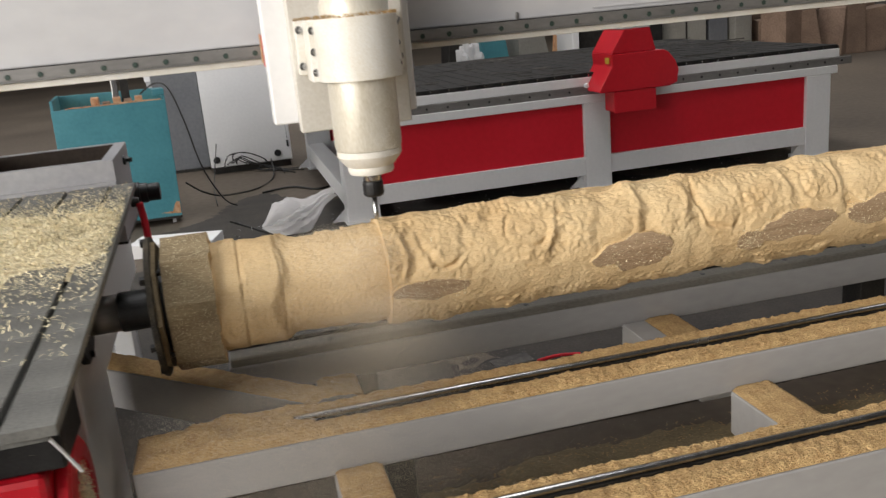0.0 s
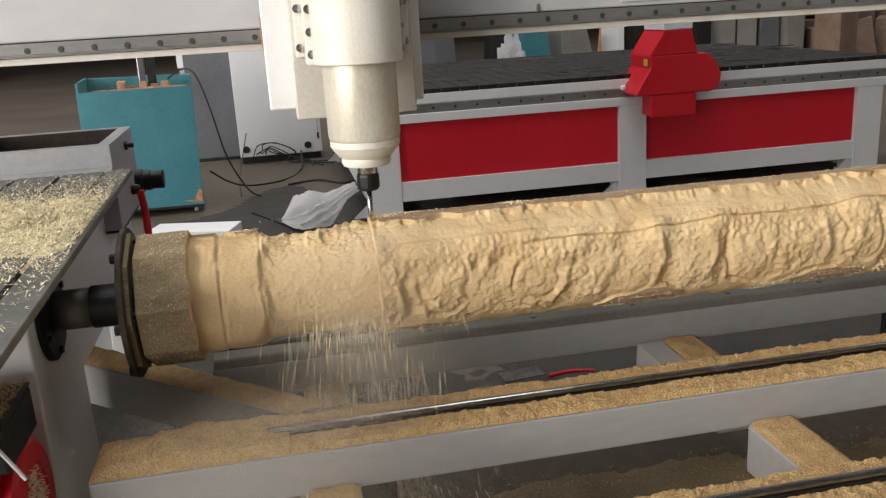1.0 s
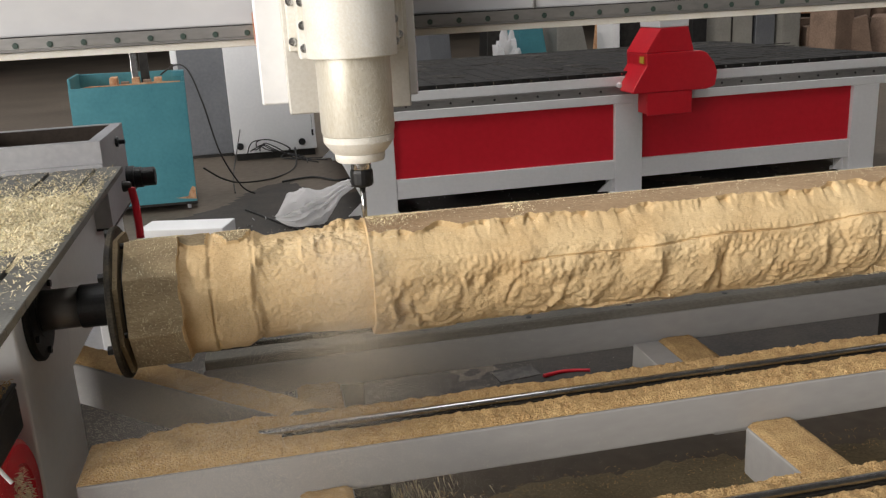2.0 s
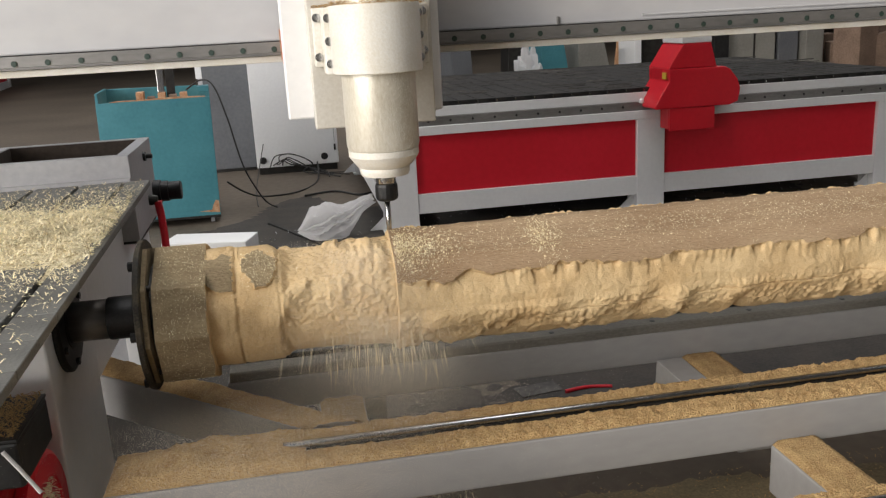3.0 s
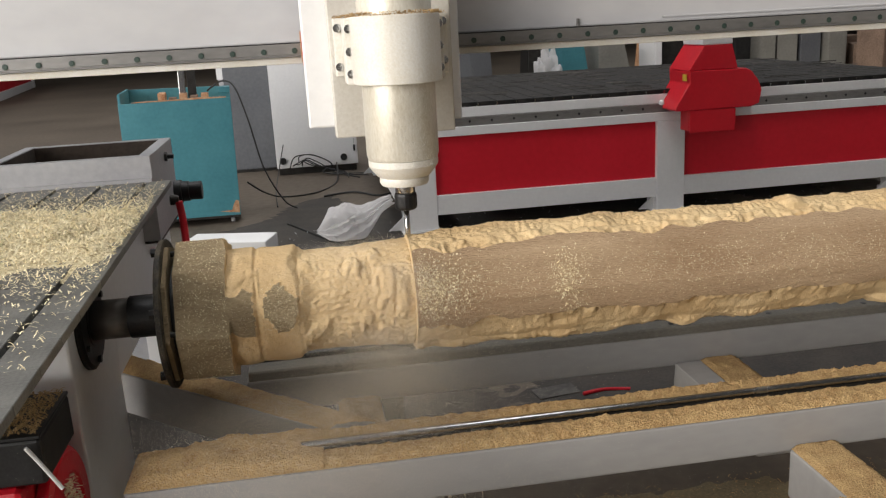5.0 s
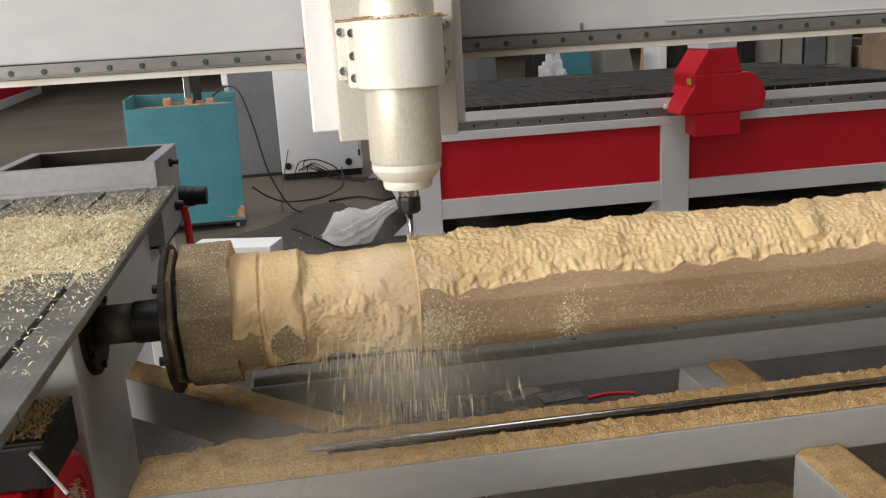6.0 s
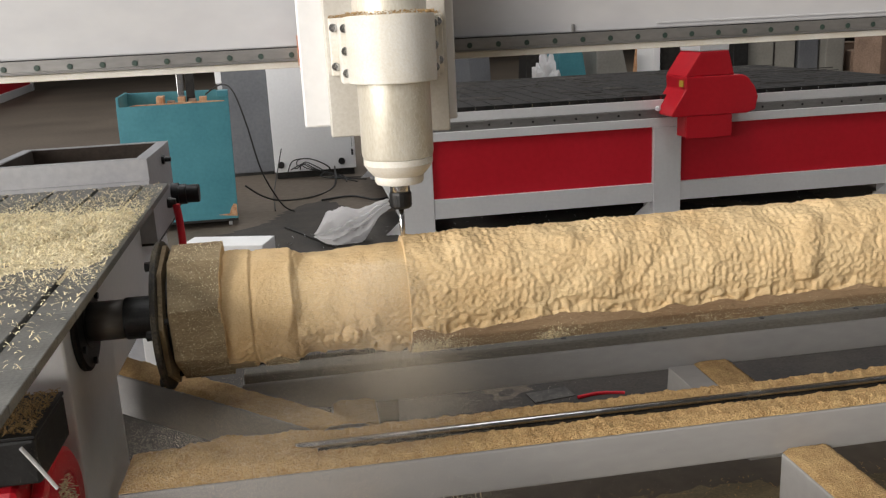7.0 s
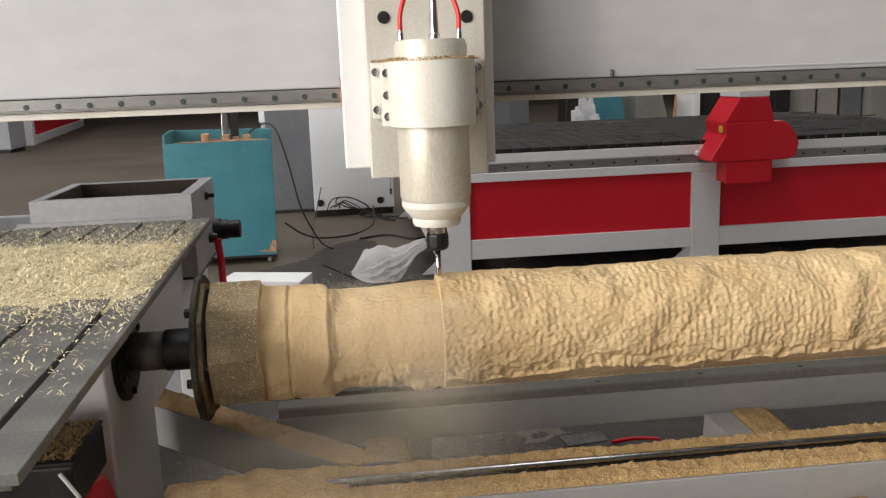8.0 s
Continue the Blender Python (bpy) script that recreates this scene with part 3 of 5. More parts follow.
def timber():
    nt, dx = 400, 0.0024
    xs = list(np.arange(LOG0, 1.95, dx)) + list(np.arange(1.95, LOG1, 0.02)) + [LOG1]
    # extra rings make the steps crisp
    xs = sorted(xs + [0.3355, 0.3365, CUT_X - 0.0006, CUT_X + 0.0006])
    nx = len(xs)
    verts, raw = [], []
    for x in xs:
        for k in range(nt):
            alpha = 360 * k / nt
            o = octagon(alpha, x)
            c = carve(alpha, x)
            o += 0.0009 * noise.noise(Vector((x * 14, alpha * 0.2, 0))) + 0.0009 * max(0, noise.noise(Vector((x * 150, alpha * 1.1, 0))))
            r = c if c < 1 else o
            raw.append(c > 1)
            a = radians(alpha)
            verts.append((x - LOG0, -r * math.cos(a), r * math.sin(a)))
    faces, slots = [], []
    for i in range(nx - 1):
        for k in range(nt):
            a, b = i * nt + k, i * nt + (k + 1) % nt
            faces.append((a, b, b + nt, a + nt))
            israw = raw[a] and raw[b] and raw[a + nt] and raw[b + nt]
            slots.append((2 if xs[i] < 0.45 else 1) if israw else 0)
    faces.append(tuple(range(nt)))
    slots.append(2)
    faces.append(tuple(range((nx - 1) * nt, nx * nt))[::-1])
    slots.append(2)
    ob = mesh_of("timber_column", verts, faces, [CUT_WOOD, RAW_WOOD, END_WOOD], slots=slots, smooth=True)
    ob.data.set_sharp_from_angle(angle=radians(60))
    rng = random.Random(17)
    v, f = [], []

    def grain(x, alpha, size):
        r = carve(alpha, x)
        r = (r if r < 1 else octagon(alpha, x)) + 0.0004
        a = radians(alpha)
        p = Vector((x - LOG0, -r * math.cos(a), r * math.sin(a)))
        b = len(v)
        v.extend(tuple(p + size * Vector((rng.uniform(-1, 1), rng.uniform(-1, 1), rng.uniform(-1, 1)))) for _ in range(4))
        f.extend([(b, b + 1, b + 2), (b, b + 2, b + 3), (b, b + 3, b + 1), (b + 1, b + 3, b + 2)])
    for _ in range(9000):
        spot = rng.random()
        x = 0.65 + abs(rng.gauss(0, 0.05)) if spot < 0.22 else rng.gauss(0.91, 0.016) if spot < 0.30 else rng.uniform(0.65, 1.95)
        grain(x, rng.gauss(158, 15), rng.uniform(0.0008, 0.0026 if spot < 0.30 else 0.0015))
    for sx, sa, hx, ha in RAW_SPOTS:
        for _ in range(420):
            grain(sx + rng.uniform(-hx, hx), sa + rng.uniform(-ha, ha), rng.uniform(0.0008, 0.0019))
    for _ in range(3600):
        grain(rng.uniform(0.256, 0.335), rng.uniform(0, 360), rng.uniform(0.0006, 0.0014))
    for _ in range(700):
        grain(rng.uniform(0.392, 0.45), rng.uniform(133, 177), rng.uniform(0.0006, 0.0014))
    mesh_of("clinging_chips", v, f, CHIP, ob, "small chips clinging to the raw faces", kind="stuff")
    return tagged(ob, "pale yellow timber column half carved with scrolls on the rotary axis", "timber")


LOG = timber()


def chuck():
    """The driven faceplate: dark disc, pale wooden shim, shaft."""
    c = thing("faceplate", "dark round steel faceplate with black shaft holding the timber", "faceplate", (0.2, AX_Y, AX_Z))
    plate = part("disc", lathe([(0.124, 0.0245), (0.1275, 0.026), (0.1285, 0.0335), (0.126, 0.0355)], "x", seg=64), DISC, c, "dark disc caked with sawdust")
    part("shim", lathe([(0.121, 0.0357), (0.1215, 0.0430), (0.112, 0.0432)], "x", seg=8), END_WOOD, c, "pale plywood shim")
    part("packing", lathe([(0.085, 0.0434), (0.085, 0.0515)], "x", seg=32), BLACK, c)
    part("shaft", lathe([(0.036, -0.036), (0.0365, -0.034), (0.0365, 0.0243)], "x", seg=40), BLACK, c, "black shaft")
    part("shaft_journal", lathe([(0.034, -0.0965), (0.034, -0.0362)], "x", seg=40), RAIL_STEEL, c, "bright steel journal", True)
    for k in range(6):
        a = radians(60 * k + 20)
        b = lathe([(0.008, 0.016), (0.008, 0.0243)], "x", (0, 0.116 * math.cos(a), 0.118 * math.sin(a)), 6)
        part("bolt", b, BLACK, c)
    for k in range(4):
        a = radians(90 * k + 40)
        b = lathe([(0.005, 0.0357), (0.005, 0.0515)], "x", (0, 0.105 * math.cos(a), 0.105 * math.sin(a)), 8)
        part("screw", b, DARK_STEEL, c)
    return c


CHUCK = chuck()


# ---------------------------------------------------------------- head stock with slotted table
def headstock():
    h = thing("headstock", "white painted steel headstock frame with dark bearing flanges", "machine frame", (0.0, 0.0, 0.0))
    part("side_plate", box(0.062, 0.0895, -0.1195, 0.66, 0.285, 0.578, 0.003), WHITE, h)
    part("leg", box(0.020, 0.0905, -0.425, -0.120, 0.0, 0.578, 0.004), WHITE, h, "dusty white steel leg")
    part("leg", box(0.010, 0.0615, 0.54, 0.6195, 0.0, 0.575, 0.004), WHITE, h)
    part("back_plate", box(-0.9, 0.0615, 0.62, 0.65, 0.0, 0.578, 0.003), GREY_PAINT, h)
    part("far_leg", box(-0.90, -0.82, -1.0, -0.92, 0.0, 0.577, 0.003), GREY_PAINT, h)
    part("far_leg", box(-0.90, -0.82, 0.53, 0.6195, 0.0, 0.577, 0.003), GREY_PAINT, h)
    part("end_rail", box(-0.90, -0.84, -0.9195, 0.5295, 0.51, 0.577, 0.003), GREY_PAINT, h)
    part("cross_rail", box(-0.819, 0.0195, -0.40, -0.33, 0.50, 0.577, 0.003), GREY_PAINT, h)
    # bearing flanges
    for y, z, r in ((AX_Y, AX_Z, 0.083),):
        part("bearing_flange", lathe([(r, 0.0907), (r, 0.098), (r - 0.006, 0.1015), (0.045, 0.1020), (0.043, 0.1032)], "x", (0, y, z), 44), DARK_STEEL, h, "dark round bearing flange")
        for k in range(6):
            a = radians(60 * k + 25)
            b = lathe([(0.0065, 0.1016), (0.0065, 0.107)], "x", (0, y + 0.068 * math.cos(a), z + 0.068 * math.sin(a)), 6)
            part("flange_bolt", b, BLACK, h)
    part("bearing_flange", lathe([(0.065, 0.0897), (0.065, 0.116), (0.06, 0.1225)], "x", (0, 0.6, 0.505), 36), DARK_STEEL, h, "dark round bearing flange")
    part("stub_shaft", lathe([(0.031, 0.1226), (0.031, 0.146), (0.027, 0.1465), (0.027, 0.165), (0.024, 0.1655), (0.0245, 0.196), (0.022, 0.198)], "x", (0, 0.6, 0.516), 32), BLACK, h, "black stub shaft of the unused axis")
    part("lever", sweep([(0.148, 0.500, 0.508), (0.152, 0.498, 0.470), (0.156, 0.480, 0.425), (0.158, 0.462, 0.385)], 0.0095, 10), RED, h, "curved red lever", True)
    part("lever_boss", lathe([(0.014, 0.0897), (0.014, 0.135), (0.010, 0.148)], "x", (0, 0.505, 0.512), 16), DARK_STEEL, h)
    part("side_bolt", lathe([(0.012, 0.1275), (0.012, 0.134), (0.006, 0.1345), (0.006, 0.150)], "x", (0, 0.50, 0.625), 8), BLACK, h)


headstock()


TABLE_SKEW = Matrix.Translation((0.168, 0.28, 0)) @ Matrix.Rotation(radians(1.25), 4, "Z") @ Matrix.Translation((-0.168, -0.28, 0))


def slotted_table():
    t = thing("slotted_table", "grey cast iron slotted table top strewn with wood chips", "machine table", (0, 0, 0))
    t.matrix_world = TABLE_SKEW
    part("core", box(-0.89, 0.160, -1.072, 0.272, 0.5795, 0.5865, 0.001), CAST_TABLE, t)
    slots = [0.115 - 0.0965 * i for i in range(11)]
    edges = [0.170] + [s for s in slots if s > -0.89] + [-0.90]
    cuts = [-1.08, -0.985, -0.890, -0.795, -0.700, -0.56, -0.37, -0.18, 0.0, 0.14, 0.28]
    first = {}
    for a, b in zip(edges, edges[1:]):
        hi, lo = (a if a == 0.170 else a - 0.0045), (b if b == -0.90 else b + 0.0045)
        for c0, c1 in zip(cuts, cuts[1:]):
            w = round(hi - lo, 4), round(c1 - c0, 4)
            if w not in first:
                first[w] = part("table_plate", box(-w[0] / 2, w[0] / 2, -w[1] / 2 + 0.0008, w[1] / 2 - 0.0008, 0, 0.0125, 0.0009, segs=1), CAST_TABLE, t)
                ob = first[w]
            else:
                ob = new("table_plate", first[w].data)
                ob.parent = t
            ob.location = ((hi + lo) / 2, (c0 + c1) / 2, 0.5868)
    return t


slotted_table()


def tray():
    t = thing("steel_tray", "grey painted open steel box fixed behind the slotted table", "steel box", (0, 0, 0))
    # rim heights follow a rectangle of thick plate with a hollow middle
    x0, x1, y0, y1, z0, z1, w = -0.243, 0.127, 0.296, 0.64, 0.455, 0.657, 0.024
    part("front_wall", box(x0, x1, y0, y0 + w, z0, z1, 0.0015), GREY_PAINT, t)
    part("back_wall", box(x0, x1, y1 - w * 0.5, y1, z0, z1, 0.0015), GREY_PAINT, t)
    part("side_wall", box(x0, x0 + w, y0 + w, y1 - w * 0.5, z0, z1 - 0.0005, 0.0012), GREY_PAINT, t)
    part("side_wall", box(x1 - w * 1.2, x1, y0 + w, y1 - w * 0.5, z0, z1 - 0.0005, 0.0012), GREY_PAINT, t)
    part("bottom", box(x0, x1, y0, y1, 0.449, 0.4545, 0.001), DARK_STEEL, t)
    # thin sheets on the inner walls: shade of the deep box as dark colour
    part("lining", box(x0 + w + 0.0005, x1 - w * 1.2 - 0.0005, y1 - w * 0.5 - 0.0025, y1 - w * 0.5 - 0.0005, z0, z1 - 0.003), LINING, t, "dark brown inside with the shade put into its colour")
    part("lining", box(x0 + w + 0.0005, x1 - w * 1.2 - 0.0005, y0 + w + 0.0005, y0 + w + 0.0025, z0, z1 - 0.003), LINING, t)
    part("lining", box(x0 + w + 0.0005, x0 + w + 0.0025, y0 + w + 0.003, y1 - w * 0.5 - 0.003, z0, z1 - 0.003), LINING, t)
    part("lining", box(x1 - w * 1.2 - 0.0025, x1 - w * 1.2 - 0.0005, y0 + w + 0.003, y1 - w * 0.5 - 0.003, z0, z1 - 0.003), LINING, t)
    part("foot_lip", box(x0 - 0.03, x1, y0 - 0.012, y0 - 0.0005, 0.578, 0.606, 0.001), GREY_PAINT, t)


tray()


def motor():
    m = thing("drive_motor", "black motor box on a red gear housing covered with chips", "motor", (-0.004, 0, 0))
    part("box", box(-0.10, 0.105, -0.650, -0.498, 0.345, 0.412, 0.005), BLACK, m, "black terminal box")
    part("box_rim", prism([(-0.10, -0.650), (0.105, -0.650), (0.105, -0.498), (-0.10, -0.498)], 0.4122, 0.417, "z", 0.001), BLACK, m)
    part("red_housing", box(-0.16, 0.075, -0.66, -0.45, 0.17, 0.344, 0.012), RED, m, "red painted gear housing")
    part("red_wheel", lathe([(0.100, 0.0755), (0.106, 0.080), (0.106, 0.095), (0.098, 0.100), (0.070, 0.1005), (0.066, 0.096), (0.02, 0.0955)], "x", (0, -0.555, 0.238), 44), RED, m, "red hand wheel with chips inside")
    part("white_lever", sweep([(0.088, -0.658, 0.405), (0.103, -0.656, 0.378), (0.124, -0.654, 0.338)], 0.0028), FOAM, m, "white plastic tie")
    part("base", box(-0.16, 0.07, -0.655, -0.505, 0.0, 0.169, 0.004), DARK_STEEL, m)
    return m


motor()


# ---------------------------------------------------------------- bed frame with rails
def bed_frame():
    b = thing("bed_frame", "white painted steel tube bed frame dusted with sawdust", "machine frame", (0, 0, 0))
    part("long_tube", box(0.330, 3.4, -0.168, -0.062, 0.195, 0.262, 0.004), DUSTY_PAINT, b, "dusty grey rear bed tube")
    part("long_tube", box(0.169, 3.4, -0.552, -0.420, 0.188, 0.262, 0.004), DUSTY_PAINT, b, "dusty grey middle bed tube")
    part("long_tube", box(0.169, 3.4, -0.935, -0.820, 0.172, 0.262, 0.004), DUSTY_PAINT, b, "dusty grey front bed tube")
    # cross members between the long tubes
    part("cross_member", box(1.245, 1.335, -0.8195, -0.5525, 0.105, 0.193, 0.004), DUSTY_PAINT, b)
    part("cross_member", box(1.262, 1.345, -0.4195, -0.1685, 0.105, 0.200, 0.004), DUSTY_PAINT, b)
    part("cross_member", box(0.487, 0.572, -0.8195, -0.5525, 0.105, 0.193, 0.004), DUSTY_PAINT, b)
    part("cross_member", box(2.25, 2.34, -0.8195, -0.5525, 0.105, 0.193, 0.004), DUSTY_PAINT, b)
    part("cross_member", box(2.25, 2.34, -0.4195, -0.1685, 0.105, 0.200, 0.004), DUSTY_PAINT, b)
    part("cross_member", box(0.500, 0.588, -0.4195, -0.1685, 0.105, 0.200, 0.004), DUSTY_PAINT, b)
    part("bracket", prism([(1.20, 0.100), (1.2615, 0.100), (1.2615, 0.205), (1.205, 0.205)], -0.29, -0.175, "y", 0.002), DUSTY_PAINT, b)
    # slanting brace from the head stock to the middle tube
    brace = prism([(-0.020, 0.147), (-0.020, 0.041), (0.487, -0.4195), (0.577, -0.4195)], 0.174, 0.2615, "z", 0.003)
    part("brace", brace, DUSTY_PAINT, b, "slanting white brace plate")
    for x in (0.6, 1.9, 3.2):
        for y in (-0.115, -0.476, -0.878):
            part("foot", box(x - 0.035, x + 0.035, y - 0.035, y + 0.035, 0.0, 0.1945 if y > -0.2 else 0.1715, 0.003), DARK_STEEL, b)
    # rear guide rail
    r = part("guide_rail", prism([(-0.166, 0.2624), (-0.166, 0.2780), (-0.163, 0.2815), (-0.118, 0.2815), (-0.115, 0.2790), (-0.115, 0.2624)], 0.335, 3.39), DUSTY_RAIL, b, "dark steel guide rail under the timber")
    # dark strip added in place of the shadow line behind the rail
    part("rail_shadow_strip", box(0.335, 3.39, -0.1145, -0.090, 0.2624, 0.2900, 0.001), DARK_STEEL, b, "black strip added for the shadowed gap behind the guide rail")
    c = lathe([(0.0060, 0.2817), (0.0060, 0.2824), (0.003, 0.2826)], "z", seg=10)
    first = part("rail_bolt", c, BLACK, r)
    first.location = (0.5455, -0.146, 0)
    for i in range(1, 13):
        o = new("rail_bolt", first.data)
        o.parent = r
        o.location = (0.5455 + 0.2205 * i, -0.146, 0)
    # round bright rods on the middle and front tubes
    for y in (-0.486, -0.866):
        x0 = 0.44 if y > -0.6 else 0.62
        part("rod_support", box(x0, 3.39, y - 0.006, y + 0.006, 0.2624, 0.268, 0.001), DARK_STEEL, b)
        part("guide_rod", lathe([(0.0055, x0 - 0.005), (0.0062, x0 - 0.003), (0.0062, 3.39), (0.0055, 3.392)], "x", (0, y, 0.2746), 20), ROD, b, "bright round steel guide rod", True)


bed_frame()


def sawdust_layers():
    rng = random.Random(8)

    def ridge(x, y, u, v, top, seed):
        edge = min(1, min(v, 1 - v) * 5 + 0.12 + 0.25 * rough_noise(x, y, seed, 40))
        return max(0.0015, top * edge * (0.75 + 0.45 * rough_noise(x, 0, seed, 9) + 0.35 * rough_noise(x, y, seed, 60)) + 0.0024 * rough_noise(x, y, seed, 150) + 0.0032 * rough_noise(x, y, seed, 320))
    for y0, y1, top, seed, x0 in ((-0.4785, -0.421, 0.013, 1, 0.45), (-0.5515, -0.4935, 0.011, 2, 0.45), (-0.8585, -0.821, 0.013, 3, 0.62), (-0.934, -0.8735, 0.011, 4, 0.62)):
        heap("sawdust", x0, 2.6, y0, y1, 0.2625, 900, 22, lambda x, y, u, v, t=top, s=seed: ridge(x, y, u, v, t, s), SAWDUST, "tan sawdust lying along the bed tube beside the rod", "sawdust")
    # thick drift near the head stock
    heap("sawdust", 0.170, 0.47, -0.551, -0.421, 0.2625, 120, 52,
         lambda x, y, u, v: 0.024 * (1 - ease(0.27, 0.24, x) * ease(0.5, 0.8, v) * 0.9) * (1 - 0.5 * ease(0.6, 1.0, u)) * min(1, u * 9) * min(1, v * 7 + 0.2, (1 - v) * 7 + 0.2) * (0.8 + 0.5 * rough_noise(x, y, 5, 22)) + 0.003 * rough_noise(x, y, 5, 160) + 0.002,
         SAWDUST, "deep tan sawdust drift on the bed tube", "sawdust")
    # tops of cross members and brace
    for x0, x1, y0, y1, z, s in ((1.247, 1.333, -0.818, -0.554, 0.1935, 6), (1.264, 1.343, -0.418, -0.17, 0.2005, 7), (0.489, 0.570, -0.818, -0.554, 0.1935, 9), (2.252, 2.338, -0.818, -0.554, 0.1935, 16), (2.252, 2.338, -0.418, -0.17, 0.2005, 17), (0.502, 0.586, -0.418, -0.17, 0.2005, 18)):
        heap("sawdust", x0, x1, y0, y1, z, 26, 70, lambda x, y, u, v, s=s: 0.007 * min(1, min(u, 1 - u) * 6 + 0.2) * (1 + 0.5 * rough_noise(x, y, s, 30)) + 0.002 * rough_noise(x, y, s, 200), SAWDUST, "tan sawdust on a cross member", "sawdust")
    # brace: the drift follows its slanting edge
    verts, faces = [], []
    n, m = 120, 22
    for i in range(n + 1):
        u = i / n
        ax, ay = -0.016 + (0.574 + 0.016) * u, 0.138 + (-0.418 - 0.138) * u
        bx, by = -0.016 + (0.480 + 0.016) * u, 0.042 + (-0.418 - 0.042) * u
        for j in range(m + 1):
            v = j / m
            x, y = ax + (bx - ax) * v, ay + (by - ay) * v
            verts.append((x, y, 0.2618 + max(0.0006, 0.009 * min(1, min(v, 1 - v) * 6 + 0.1) * (1 + 0.5 * rough_noise(x, y, 11, 30)) + 0.002 * rough_noise(x, y, 11, 200))))
    for i in range(n):
        for j in range(m):
            a = i * (m + 1) + j
            faces.append((a, a + 1, a + m + 2, a + m + 1))
    tagged(mesh_of("sawdust", verts, faces, SAWDUST, smooth=True), "tan sawdust along the slanting brace", "sawdust", kind="stuff")
    # chips on the slotted table
    def pile(x, y):
        d = y + 0.20 + 0.1 * (x + 0.1) + 0.05 * rough_noise(x, y, 6, 9)
        return max(0.0, 1 - (d / (0.24 if d > 0 else 0.30)) ** 2)
    def lie(x, y):
        return 0.018 * pile(x, y) * min(1, (0.166 - x) * 30) * (0.6 + 0.6 * rough_noise(x, y, 3, 14)) + 0.008 * pile(x, y) * rough_noise(x, y, 3, 70) - 0.003
    heap("chip_heap", -0.62, 0.166, -0.54, 0.08, 0.5995, 130, 110, lambda x, y, u, v: lie(x, y), CHIP_BED, "heap of pale wood chips on the slotted table", "wood chips", low=-0.006).matrix_world = TABLE_SKEW
    spots = []
    while len(spots) < 32000:
        x, y = rng.uniform(-0.6, 0.166), rng.gauss(-0.22, 0.17) if rng.random() < 0.9 else rng.uniform(-0.9, 0.27)
        if -1.05 < y < 0.27:
            d = pile(x, y)
            spots.append((x, y, 0.6003 + max(0.0, lie(x, y)) + rng.uniform(0, 0.006) * d))
    chip_cloud("wood_chips", spots, 0.0064, CHIP, "loose curled wood chips on the slotted table", "wood chips", rng).matrix_world = TABLE_SKEW
    spots = [(rng.uniform(-0.10, 0.096), rng.uniform(-0.645, -0.503), 0.418 + rng.uniform(0, 0.004)) for _ in range(2800)]
    chip_cloud("wood_chips", spots, 0.0065, SAWDUST, "wood chips on the motor box", "wood chips", rng)
    spots = []
    for _ in range(700):
        a, r = rng.uniform(0, 6.28), rng.uniform(0, 0.06)
        spots.append((0.0955, -0.545 + r * math.cos(a) * 0.8, 0.222 + r * math.sin(a) * 1.3))
    chip_cloud("wood_chips", spots, 0.010, CHIP, "wood chips stuck in the red wheel", "wood chips", rng)
    # floor under the machine
    spots = [(rng.uniform(0.2, 2.4), rng.uniform(-1.15, -0.3), 0.001 + rng.uniform(0, 0.002)) for _ in range(7000)]
    chip_cloud("wood_chips", spots, 0.006, SAWDUST, "fine chips scattered on the floor under the bed", "wood chips", rng)


sawdust_layers()


